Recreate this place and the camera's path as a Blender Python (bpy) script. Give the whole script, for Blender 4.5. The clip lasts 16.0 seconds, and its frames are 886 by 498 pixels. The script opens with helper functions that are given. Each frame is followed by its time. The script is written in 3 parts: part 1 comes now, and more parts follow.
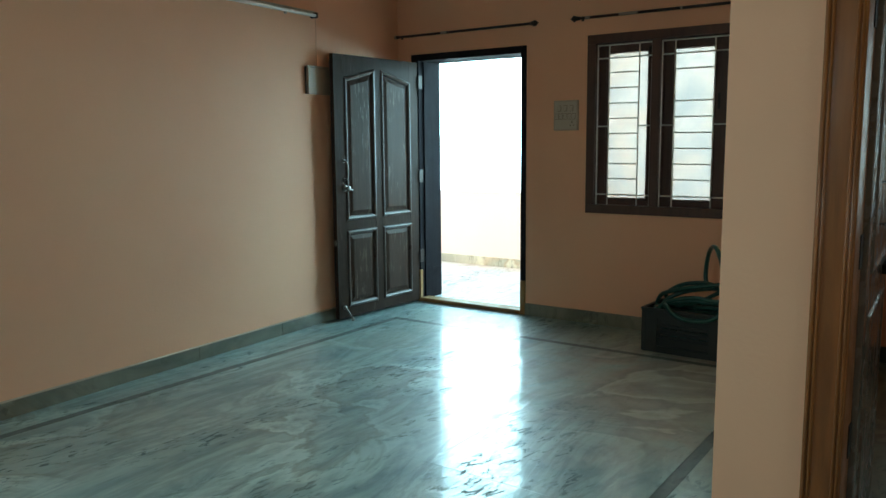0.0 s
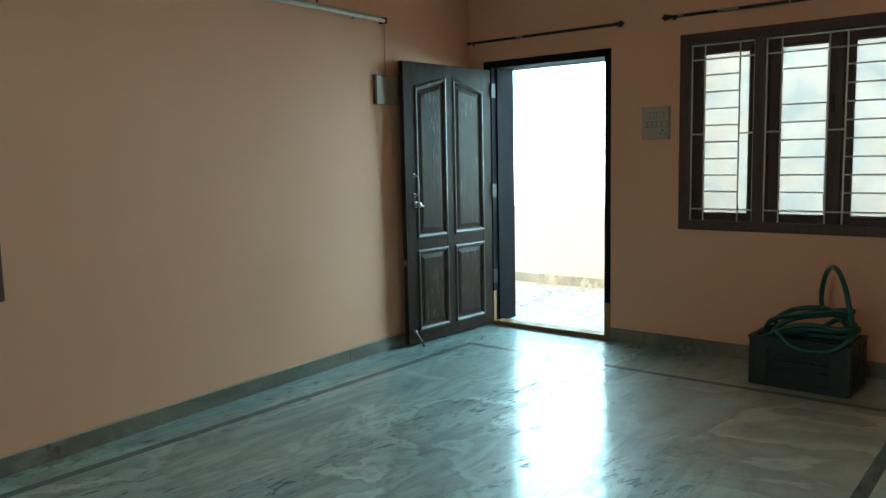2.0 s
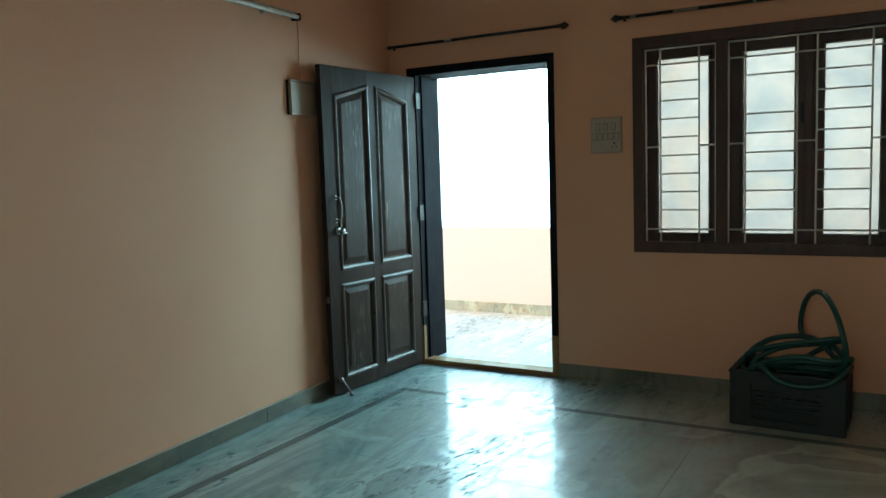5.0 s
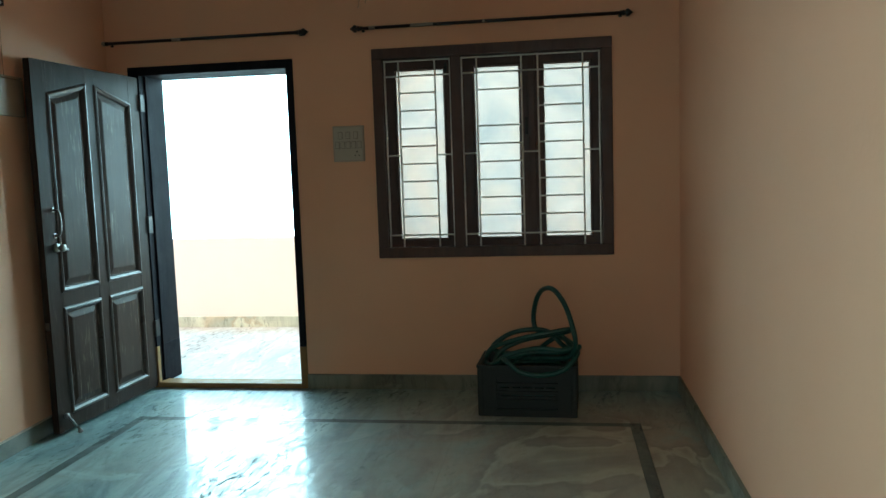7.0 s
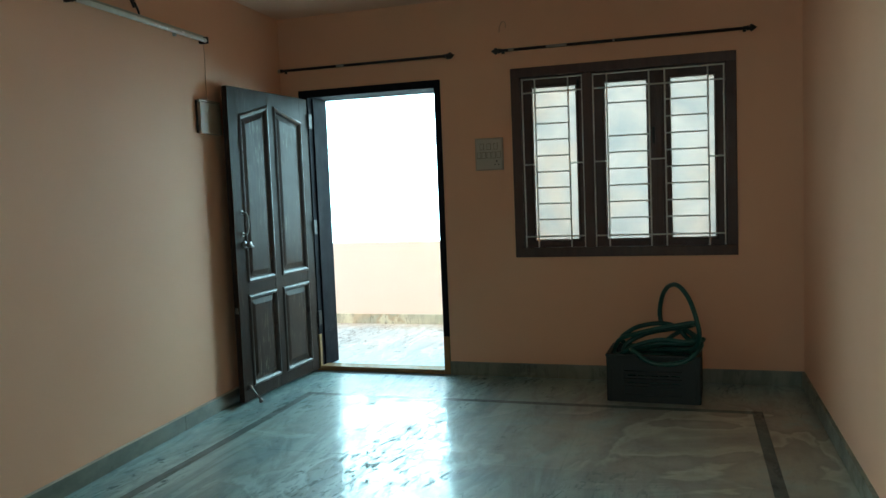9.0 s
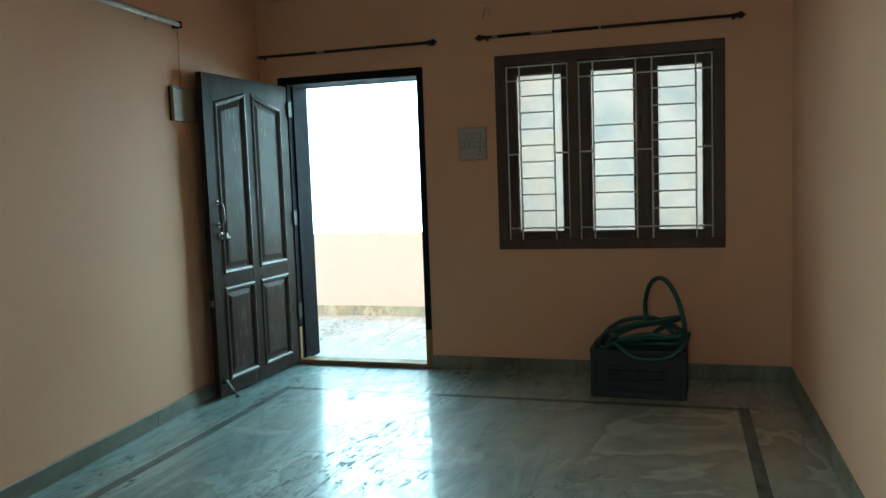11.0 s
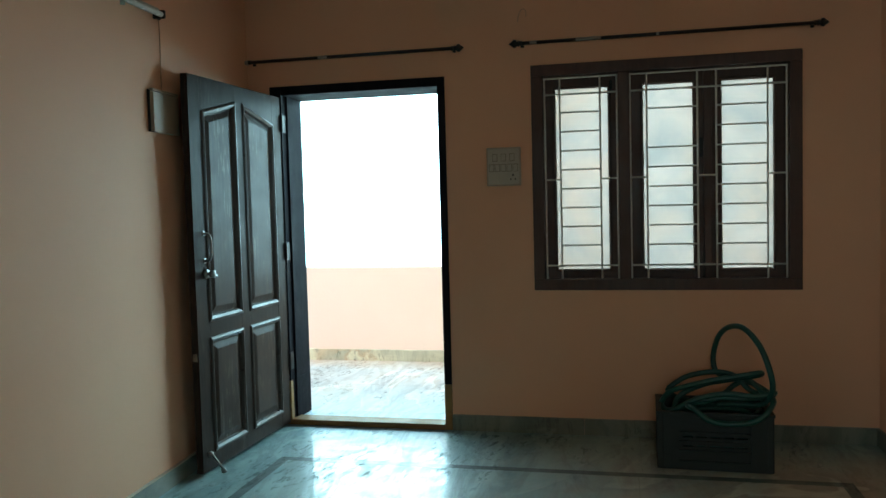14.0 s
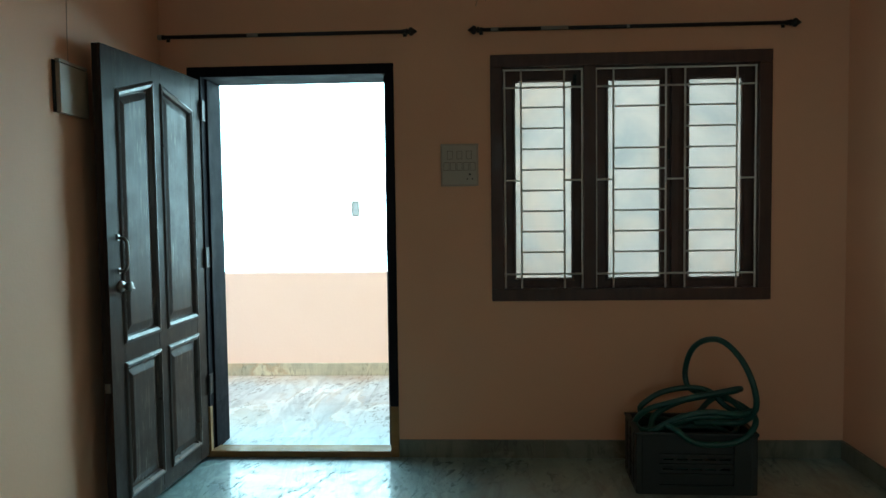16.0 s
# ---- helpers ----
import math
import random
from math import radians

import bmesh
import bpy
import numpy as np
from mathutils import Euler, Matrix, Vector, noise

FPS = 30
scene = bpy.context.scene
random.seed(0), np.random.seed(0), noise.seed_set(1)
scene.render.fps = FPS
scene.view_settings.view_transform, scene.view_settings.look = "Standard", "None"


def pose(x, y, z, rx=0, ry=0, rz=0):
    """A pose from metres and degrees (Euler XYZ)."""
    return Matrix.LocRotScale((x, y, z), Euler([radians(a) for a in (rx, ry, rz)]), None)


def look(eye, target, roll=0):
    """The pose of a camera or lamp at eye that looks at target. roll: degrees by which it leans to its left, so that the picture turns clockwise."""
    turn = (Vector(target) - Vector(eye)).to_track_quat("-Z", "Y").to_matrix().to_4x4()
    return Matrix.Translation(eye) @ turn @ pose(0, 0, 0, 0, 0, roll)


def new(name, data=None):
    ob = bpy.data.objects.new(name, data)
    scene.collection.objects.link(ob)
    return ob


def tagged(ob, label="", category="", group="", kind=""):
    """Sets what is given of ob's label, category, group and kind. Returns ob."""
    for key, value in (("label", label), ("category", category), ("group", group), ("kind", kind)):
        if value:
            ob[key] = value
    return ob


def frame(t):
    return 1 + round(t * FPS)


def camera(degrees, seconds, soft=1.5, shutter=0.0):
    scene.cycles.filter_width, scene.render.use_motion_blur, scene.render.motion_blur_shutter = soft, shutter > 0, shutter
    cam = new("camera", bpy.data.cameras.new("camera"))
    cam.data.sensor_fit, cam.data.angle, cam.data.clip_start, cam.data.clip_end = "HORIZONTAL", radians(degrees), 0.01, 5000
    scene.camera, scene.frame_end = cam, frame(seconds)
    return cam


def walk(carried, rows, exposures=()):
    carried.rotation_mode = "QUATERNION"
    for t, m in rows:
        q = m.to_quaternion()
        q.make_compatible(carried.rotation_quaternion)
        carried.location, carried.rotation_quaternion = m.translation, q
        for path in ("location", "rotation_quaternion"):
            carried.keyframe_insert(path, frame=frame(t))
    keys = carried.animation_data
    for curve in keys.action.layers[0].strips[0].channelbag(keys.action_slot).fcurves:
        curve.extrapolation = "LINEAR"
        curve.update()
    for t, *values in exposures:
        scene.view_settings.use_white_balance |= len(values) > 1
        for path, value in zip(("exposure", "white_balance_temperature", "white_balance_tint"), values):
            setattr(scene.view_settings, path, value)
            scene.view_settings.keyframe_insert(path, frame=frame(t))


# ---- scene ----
# ---------------------------------------------------------------- camera
cam = camera(58.8, 16.0, 1.5)
PATH = [
    (0, (1.033, 0.369, 1.394), (-0.101, 1.994, 1.125), -0.5),
    (0.5, (1.014, 0.367, 1.455), (-0.151, 1.962, 1.14), -0.8),
    (1, (0.895, 0.503, 1.385), (-0.298, 2.085, 1.114), -1.3),
    (1.5, (0.728, 0.538, 1.33), (-0.482, 2.113, 1.098), -1.3),
    (2, (0.64, 0.625, 1.381), (-0.605, 2.173, 1.15), -1.2),
    (2.5, (0.546, 0.794, 1.381), (-0.722, 2.326, 1.166), -1.3),
    (3, (0.465, 0.871, 1.38), (-0.802, 2.405, 1.177), -0.4),
    (3.2, (0.413, 0.871, 1.387), (-0.792, 2.455, 1.195), -0.6),
    (5.3, (-0.146, 1.065, 1.388), (-1.05, 2.839, 1.201), -2.0),
    (5.5, (-0.188, 1.075, 1.377), (-0.983, 2.901, 1.196), -1.6),
    (6, (-0.299, 1.037, 1.398), (-0.913, 2.931, 1.208), -3.0),
    (6.5, (-0.34, 1.022, 1.403), (-0.803, 2.958, 1.207), -3.1),
    (7, (-0.349, 0.995, 1.401), (-0.643, 2.964, 1.202), -1.9),
    (7.5, (-0.307, 0.921, 1.436), (-0.601, 2.89, 1.239), -1.6),
    (8, (-0.244, 0.76, 1.365), (-0.583, 2.724, 1.198), 0.0),
    (8.5, (-0.251, 0.621, 1.369), (-0.807, 2.534, 1.198), -0.1),
    (9, (-0.312, 0.458, 1.359), (-0.914, 2.359, 1.206), -2.3),
    (9.5, (-0.323, 0.371, 1.347), (-0.888, 2.282, 1.171), -2.2),
    (9.7, (-0.311, 0.352, 1.364), (-0.842, 2.271, 1.176), -1.9),
    (11.8, (-0.284, 0.741, 1.36), (-0.891, 2.64, 1.2), -2.1),
    (12, (-0.376, 0.753, 1.389), (-0.947, 2.665, 1.261), -2.0),
    (12.5, (-0.503, 0.852, 1.362), (-1.061, 2.771, 1.27), -1.9),
    (13, (-0.634, 1.018, 1.342), (-1.134, 2.952, 1.244), -1.6),
    (13.5, (-0.767, 1.184, 1.365), (-1.243, 3.123, 1.252), -1.1),
    (14, (-1.004, 1.255, 1.365), (-1.44, 3.204, 1.256), -1.5),
    (14.5, (-1.215, 1.278, 1.371), (-1.638, 3.23, 1.262), -2.4),
    (15, (-1.319, 1.425, 1.358), (-1.766, 3.371, 1.243), -3.0),
    (15.5, (-1.418, 1.592, 1.372), (-1.738, 3.564, 1.263), -3.05),
    (16, (-1.540, 1.658, 1.385), (-1.640, 3.653, 1.269), -0.75),
]
EXPOSURES = [(0.0, 0.42), (3.0, 0.42), (5.5, 0.15), (7.5, 0.3), (9.0, 0.15), (12.5, 0.12), (14.5, -0.03), (16.0, -0.15)]
walk(cam, [(t, look(eye, target, roll)) for t, eye, target, roll in PATH], EXPOSURES)

# ---------------------------------------------------------------- light
world = bpy.data.worlds.new("daylight")
scene.world = world
world.use_nodes = True
wn = world.node_tree.nodes
sky = wn.new("ShaderNodeTexSky")
sky.sky_type = "NISHITA"
sky.sun_disc = False
sky.sun_elevation = radians(58)
sky.sun_rotation = radians(200)
wn["Background"].inputs["Strength"].default_value = 0.15
world.node_tree.links.new(sky.outputs[0], wn["Background"].inputs["Color"])

sun_data = bpy.data.lights.new("sun", "SUN")
sun_data.energy = 3.0
sun_data.angle = radians(20)
sun_data.color = (0.92, 0.98, 1.0)
sun = new("sun", sun_data)
sun.matrix_world = look((0, 0, 0), (0.12, 0.25, -1.0))

GLOW = 12.0           # radiance of the glowing panel that stands in for hazy sky across the street


def window_fill(name, m, w, h, watts):
    """Sky fill lamp added in a window opening behind or beside the walker."""
    data = bpy.data.lights.new(name, "AREA")
    data.shape, data.size, data.size_y, data.energy = "RECTANGLE", w, h, watts
    data.color = (0.66, 0.98, 1.0)
    data.spread = radians(115)      # narrowed so the sideways light misses the front wall
    lamp = new(name, data)
    lamp.matrix_world = m


window_fill("window_light_east", look((3.17, 1.75, 1.5), (-3.0, 1.75, 1.4)), 1.3, 1.1, 3.5)
window_fill("window_light_south", look((-0.6, -1.87, 1.75), (-0.6, 3.0, 0.2)), 1.0, 0.6, 6.0)
window_fill("window_light_west", look((-2.985, 1.36, 1.44), (3.0, 1.72, 1.40)), 1.25, 1.1, 19.0)
window_fill("window_light_bedroom", look((1.9, 5.86, 1.5), (1.9, 3.0, 1.3)), 1.0, 1.0, 3.0)

# ---------------------------------------------------------------- materials
def material(name):
    m = bpy.data.materials.new(name)
    m.use_nodes = True
    nt = m.node_tree
    return m, nt, nt.nodes["Principled BSDF"]


def node(nt, kind, **inputs):
    n = nt.nodes.new(kind)
    for key, value in inputs.items():
        n.inputs[key.replace("_", " ")].default_value = value
    return n


def ramp(nt, source, stops):
    r = nt.nodes.new("ShaderNodeValToRGB")
    els = r.color_ramp.elements
    while len(els) < len(stops):
        els.new(0.5)
    for e, (p, c) in zip(els, stops):
        e.position = p
        e.color = (*c, 1)
    nt.links.new(source, r.inputs[0])
    return r.outputs[0]


def mix(nt, factor, a, b, blend="MIX"):
    n = nt.nodes.new("ShaderNodeMix")
    n.data_type = "RGBA"
    n.blend_type = blend
    for socket, v in ((n.inputs[0], factor), (n.inputs[6], a), (n.inputs[7], b)):
        if isinstance(v, (int, float)):
            socket.default_value = v
        elif isinstance(v, tuple):
            socket.default_value = (*v, 1)
        else:
            nt.links.new(v, socket)
    return n.outputs[2]


def maths(nt, op, a, b=0.0):
    n = nt.nodes.new("ShaderNodeMath")
    n.operation = op
    for socket, v in zip(n.inputs, (a, b)):
        if isinstance(v, (int, float)):
            socket.default_value = v
        else:
            nt.links.new(v, socket)
    return n.outputs[0]


def coords(nt, scale=(1, 1, 1), spread=0.0, turn=0.0, kind="Object"):
    """Object coordinates in metres; spread moves them by each object's own random number."""
    tc = nt.nodes.new("ShaderNodeTexCoord")
    mp = nt.nodes.new("ShaderNodeMapping")
    mp.inputs["Scale"].default_value = scale
    mp.inputs["Rotation"].default_value = (0, 0, turn)
    nt.links.new(tc.outputs[kind], mp.inputs[0])
    if spread:
        info = nt.nodes.new("ShaderNodeObjectInfo")
        comb = nt.nodes.new("ShaderNodeCombineXYZ")
        nt.links.new(maths(nt, "MULTIPLY", info.outputs["Random"], spread), comb.inputs[0])
        nt.links.new(maths(nt, "MULTIPLY", info.outputs["Random"], spread * 1.7), comb.inputs[1])
        nt.links.new(comb.outputs[0], mp.inputs["Location"])
    return mp.outputs[0]


def noise_tex(nt, vec, scale, detail=4.0, rough=0.55, distort=0.0):
    n = node(nt, "ShaderNodeTexNoise", Scale=scale, Detail=detail, Roughness=rough, Distortion=distort)
    nt.links.new(vec, n.inputs["Vector"])
    return n.outputs["Fac"]


def bump(nt, bsdf, height, strength, distance):
    b = node(nt, "ShaderNodeBump", Strength=strength, Distance=distance)
    nt.links.new(height, b.inputs["Height"])
    nt.links.new(b.outputs[0], bsdf.inputs["Normal"])


def paint(name, base, alt, rough=0.78):
    m, nt, b = material(name)
    v = coords(nt)
    cloud = noise_tex(nt, v, 0.9, 3)
    fine = noise_tex(nt, v, 55, 3)
    col = mix(nt, ramp(nt, cloud, [(0.35, (0, 0, 0)), (0.7, (1, 1, 1))]), base, alt)
    smudge = noise_tex(nt, v, 4.0, 6, 0.7)
    col = mix(nt, ramp(nt, smudge, [(0.62, (0, 0, 0)), (0.8, (0.35, 0.35, 0.35))]), col, tuple(c * 0.85 for c in base))
    nt.links.new(col, b.inputs["Base Color"])
    b.inputs["Roughness"].default_value = rough
    bump(nt, b, maths(nt, "ADD", maths(nt, "MULTIPLY", noise_tex(nt, v, 2.2, 2), 4.0), fine), 0.35, 0.003)
    return m


def marble(name, light, dark, vein, rough=0.12, wear=1.0, dusty=1.0, figure=0.0, coat=0.0, dirt=0.0):
    """Veined stone whose grain runs along y from slab to slab, with a slight change of tone from one to the next."""
    m, nt, b = material(name)

    def place(scale, turn=0.0, shift=(0, 0, 0)):
        geo = nt.nodes.new("ShaderNodeNewGeometry")
        first = nt.nodes.new("ShaderNodeMapping")
        first.inputs["Rotation"].default_value = (0, 0, turn)
        nt.links.new(geo.outputs["Position"], first.inputs[0])
        mp = nt.nodes.new("ShaderNodeMapping")
        mp.inputs["Scale"].default_value = scale
        mp.inputs["Location"].default_value = shift
        nt.links.new(first.outputs[0], mp.inputs[0])
        return mp.outputs[0]

    def grey(v):
        return (v, v, v)

    v = place((1, 1, 1))
    body = noise_tex(nt, place((1.9, 0.5, 1), 0.10), 1.0, 7, 0.60, 0.7)
    col = mix(nt, ramp(nt, body, [(0.34, (0, 0, 0)), (0.64, (1, 1, 1))]), dark, light)
    # fine brushed streaks along the grain
    streak = noise_tex(nt, place((11, 1.3, 1), 0.06, (4.0, 0, 0)), 1.0, 7, 0.66, 0.5)
    col = mix(nt, ramp(nt, streak, [(0.34, grey(0.6)), (0.50, grey(0)), (0.56, grey(0)), (0.72, grey(0.35))]), col, mix(nt, streak, vein, light))
    # feathery dark veins
    dv = noise_tex(nt, place((2.6, 0.6, 1), -0.12, (1.3, 2.2, 0)), 1.0, 9, 0.64, 1.3)
    col = mix(nt, ramp(nt, dv, [(0.42, (0, 0, 0)), (0.485, grey(0.45)), (0.55, (0, 0, 0))]), col, vein)
    # pale ribbons with a rusty edge
    pale = noise_tex(nt, place((0.75, 0.4, 1), 0.25, (3.1, 1.7, 0)), 1.0, 6, 0.56, 1.9)
    some = ramp(nt, noise_tex(nt, v, 0.9, 3, 0.5), [(0.48, (0, 0, 0)), (0.60, grey(1))])
    rust = ramp(nt, pale, [(0.46, (0, 0, 0)), (0.495, grey(0.5)), (0.51, (0, 0, 0))])
    col = mix(nt, maths(nt, "MULTIPLY", rust, some), col, (vein[0] * 2.0, vein[1] * 1.3, vein[2] * 0.9))
    ribbon = ramp(nt, pale, [(0.49, (0, 0, 0)), (0.515, grey(0.7)), (0.56, (0, 0, 0))])
    col = mix(nt, maths(nt, "MULTIPLY", ribbon, some), col, tuple(min(1, c * 1.35) for c in light))
    plain = 1.0
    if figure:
        # the slabs' curled figure in the window corner; its brown also paints shade there
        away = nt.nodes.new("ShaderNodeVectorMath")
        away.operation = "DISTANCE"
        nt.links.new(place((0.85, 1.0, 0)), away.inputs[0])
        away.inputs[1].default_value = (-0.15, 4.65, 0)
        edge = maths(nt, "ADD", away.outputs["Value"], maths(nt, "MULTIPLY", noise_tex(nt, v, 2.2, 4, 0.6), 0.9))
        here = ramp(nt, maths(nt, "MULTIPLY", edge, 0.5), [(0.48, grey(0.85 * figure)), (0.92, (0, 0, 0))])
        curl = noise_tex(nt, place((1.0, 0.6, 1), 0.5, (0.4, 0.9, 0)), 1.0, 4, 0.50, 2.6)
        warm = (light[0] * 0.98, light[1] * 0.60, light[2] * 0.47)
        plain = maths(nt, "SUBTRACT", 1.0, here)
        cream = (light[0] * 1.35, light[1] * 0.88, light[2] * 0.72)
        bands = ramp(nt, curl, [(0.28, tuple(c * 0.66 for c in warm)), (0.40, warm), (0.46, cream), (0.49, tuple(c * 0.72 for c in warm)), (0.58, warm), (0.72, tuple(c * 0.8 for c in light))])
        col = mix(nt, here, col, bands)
    # clusters of small dark flecks
    fleck = noise_tex(nt, place((30, 10, 9), 0.15), 1.0, 4, 0.6, 0.9)
    where = noise_tex(nt, place((2.2, 0.9, 1), 0.1, (0.7, 0, 0)), 1.0, 5, 0.62)
    spots = maths(nt, "MULTIPLY", ramp(nt, fleck, [(0.55, (0, 0, 0)), (0.62, (1, 1, 1))]), ramp(nt, where, [(0.47, (0, 0, 0)), (0.57, (1, 1, 1))]))
    spots = maths(nt, "MULTIPLY", spots, plain)
    col = mix(nt, maths(nt, "MULTIPLY", spots, 0.9 * wear), col, tuple(c * 0.38 for c in dark))
    # warm dust and traffic stains
    dust = noise_tex(nt, v, 0.7, 4, 0.6, 0.5)
    amount = maths(nt, "MULTIPLY", ramp(nt, dust, [(0.47, (0, 0, 0)), (0.66, grey(0.6))]), dusty)
    col = mix(nt, amount, col, (light[0] * 1.0, light[1] * 0.78, light[2] * 0.62))
    if dirt:
        # brown dirt washed up along the foot of the parapet
        sep = nt.nodes.new("ShaderNodeSeparateXYZ")
        nt.links.new(v, sep.inputs[0])
        reach = maths(nt, "ADD", sep.outputs[1], maths(nt, "MULTIPLY", noise_tex(nt, place((2.5, 1, 1)), 1.0, 5, 0.65), 0.9))
        near = ramp(nt, maths(nt, "SUBTRACT", reach, dirt), [(0.0, (0, 0, 0)), (0.35, grey(0.75))])
        col = mix(nt, near, col, (0.40, 0.29, 0.19))
    info = nt.nodes.new("ShaderNodeObjectInfo")
    tone = maths(nt, "ADD", maths(nt, "MULTIPLY", info.outputs["Random"], 0.10), 0.95)
    vm = nt.nodes.new("ShaderNodeVectorMath")
    vm.operation = "SCALE"
    nt.links.new(col, vm.inputs[0])
    nt.links.new(tone, vm.inputs["Scale"])
    nt.links.new(vm.outputs[0], b.inputs["Base Color"])
    scuff = noise_tex(nt, v, 6, 7, 0.72)
    base = ramp(nt, scuff, [(0.32, grey(rough * 0.8)), (0.72, grey(rough * 1.6))])
    # dull, unpolished blotches between the polished ground
    blotch = noise_tex(nt, place((12, 5, 6), 0.1), 1.0, 6, 0.68, 0.8)
    dull = maths(nt, "MULTIPLY", ramp(nt, blotch, [(0.50, (0, 0, 0)), (0.60, (1, 1, 1))]), ramp(nt, noise_tex(nt, v, 1.4, 3), [(0.38, grey(0.1)), (0.6, (1, 1, 1))]))
    wornness = maths(nt, "ADD", maths(nt, "MULTIPLY", spots, 0.40 * wear), maths(nt, "MULTIPLY", dull, 0.20 * wear))
    nt.links.new(maths(nt, "ADD", base, wornness), b.inputs["Roughness"])
    wave = maths(nt, "ADD", noise_tex(nt, v, 2.5, 3), maths(nt, "MULTIPLY", noise_tex(nt, place((11, 6, 6), 0.1), 1.0, 3), 0.30))
    height = maths(nt, "ADD", wave, maths(nt, "MULTIPLY", wornness, -0.8))
    bp = node(nt, "ShaderNodeBump", Strength=0.6, Distance=0.005)
    nt.links.new(height, bp.inputs["Height"])
    nt.links.new(bp.outputs[0], b.inputs["Normal"])
    if coat:
        nt.links.new(bp.outputs[0], b.inputs["Coat Normal"])
        nt.links.new(maths(nt, "MULTIPLY", maths(nt, "SUBTRACT", 1.0, maths(nt, "MULTIPLY", wornness, 1.8)), coat), b.inputs["Coat Weight"])
        b.inputs["Coat Roughness"].default_value = 0.10
    return m


def wood(name, base, dark, rough=0.3, grain_axis=2, coat=0.0, gloss=0.5, scuffs=0.0):
    m, nt, b = material(name)
    sc = [14.0, 14.0, 14.0]
    sc[grain_axis] = 0.9
    v = coords(nt, tuple(sc), 3.0)
    grain = noise_tex(nt, v, 1.6, 6, 0.65, 0.8)
    col = mix(nt, ramp(nt, grain, [(0.3, (0, 0, 0)), (0.75, (1, 1, 1))]), dark, base)
    wear = noise_tex(nt, coords(nt), 9, 5, 0.7)
    if scuffs:
        # varnish rubbed off in short pale streaks along the grain, and a bloom of dust
        sc = [70.0, 70.0, 70.0]
        sc[grain_axis] = 7.0
        rub = noise_tex(nt, coords(nt, tuple(sc), 5.0), 1.0, 3, 0.6, 0.3)
        patch = noise_tex(nt, coords(nt, (1, 1, 1), 2.0), 3.2, 4, 0.6)
        amount = maths(nt, "MULTIPLY", ramp(nt, rub, [(0.56, (0, 0, 0)), (0.68, (1, 1, 1))]), ramp(nt, patch, [(0.46, (0, 0, 0)), (0.62, (scuffs, scuffs, scuffs))]))
        col = mix(nt, amount, col, (0.26, 0.215, 0.165))
    nt.links.new(col, b.inputs["Base Color"])
    nt.links.new(ramp(nt, wear, [(0.3, (rough * 0.75,) * 3), (0.8, (min(1, rough * 1.8),) * 3)]), b.inputs["Roughness"])
    b.inputs["Coat Weight"].default_value = coat
    b.inputs["Specular IOR Level"].default_value = gloss
    b.inputs["Coat Roughness"].default_value = 0.12
    bump(nt, b, grain, 0.08, 0.001)
    return m


def simple(name, base, rough, metal=0.0, vary=0.25, scale=18.0):
    m, nt, b = material(name)
    n = noise_tex(nt, coords(nt), scale, 5, 0.6)
    nt.links.new(mix(nt, n, tuple(c * (1 - vary) for c in base), tuple(min(1, c * (1 + vary)) for c in base)), b.inputs["Base Color"])
    nt.links.new(ramp(nt, n, [(0.25, (rough * 0.8,) * 3), (0.8, (min(1, rough * 1.3),) * 3)]), b.inputs["Roughness"])
    b.inputs["Metallic"].default_value = metal
    bump(nt, b, n, 0.15, 0.001)
    return m


WALL = paint("peach_wall_paint", (0.825, 0.470, 0.302), (0.785, 0.430, 0.272))
OUTER = paint("cream_outer_paint", (0.91, 0.71, 0.62), (0.88, 0.68, 0.59), 0.7)
CEIL = paint("ceiling_paint", (0.82, 0.52, 0.37), (0.78, 0.48, 0.335), 0.8)
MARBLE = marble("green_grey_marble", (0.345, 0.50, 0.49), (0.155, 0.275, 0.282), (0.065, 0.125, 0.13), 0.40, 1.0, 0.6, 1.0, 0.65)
STRIP = marble("dark_green_stone", (0.075, 0.125, 0.122), (0.045, 0.08, 0.078), (0.025, 0.045, 0.045), 0.40, 0.5, 0.2, 0.0, 0.5)
SKIRT = marble("skirting_marble", (0.235, 0.24, 0.19), (0.13, 0.15, 0.12), (0.075, 0.085, 0.07), 0.35, 0.6, 0.5)
BALCONY = marble("balcony_marble", (0.64, 0.78, 0.80), (0.50, 0.63, 0.66), (0.24, 0.34, 0.37), 0.3, 1.0, 0.35, dirt=8.15)
SKIRT_OUT = marble("balcony_skirting_marble", (0.62, 0.60, 0.46), (0.46, 0.46, 0.36), (0.30, 0.30, 0.24), 0.4, 0.6, 0.5)
GROUT = simple("joint_filler", (0.20, 0.20, 0.17), 0.8)
DOORWOOD = wood("dark_polished_wood", (0.050, 0.032, 0.025), (0.028, 0.019, 0.015), 0.38, 2, 0.0, 0.06, 0.15)
MOULDWOOD = wood("rubbed_moulding_wood", (0.064, 0.048, 0.038), (0.036, 0.027, 0.022), 0.30, 2, 0.08, 0.30, 0.5)
PANELWOOD = wood("worn_panel_wood", (0.062, 0.038, 0.028), (0.034, 0.022, 0.017), 0.36, 2, 0.0, 0.08, 0.45)
FRAMEWOOD = wood("frame_dark_paint", (0.018, 0.016, 0.019), (0.012, 0.011, 0.014), 0.8, 2, 0.0, 0.05)
WINWOOD = wood("brown_window_wood", (0.085, 0.040, 0.028), (0.055, 0.025, 0.018), 0.42, 2)
TEAK = wood("teak_frame_wood", (0.35, 0.120, 0.032), (0.17, 0.056, 0.016), 0.36, 2, 0.10, 0.3)
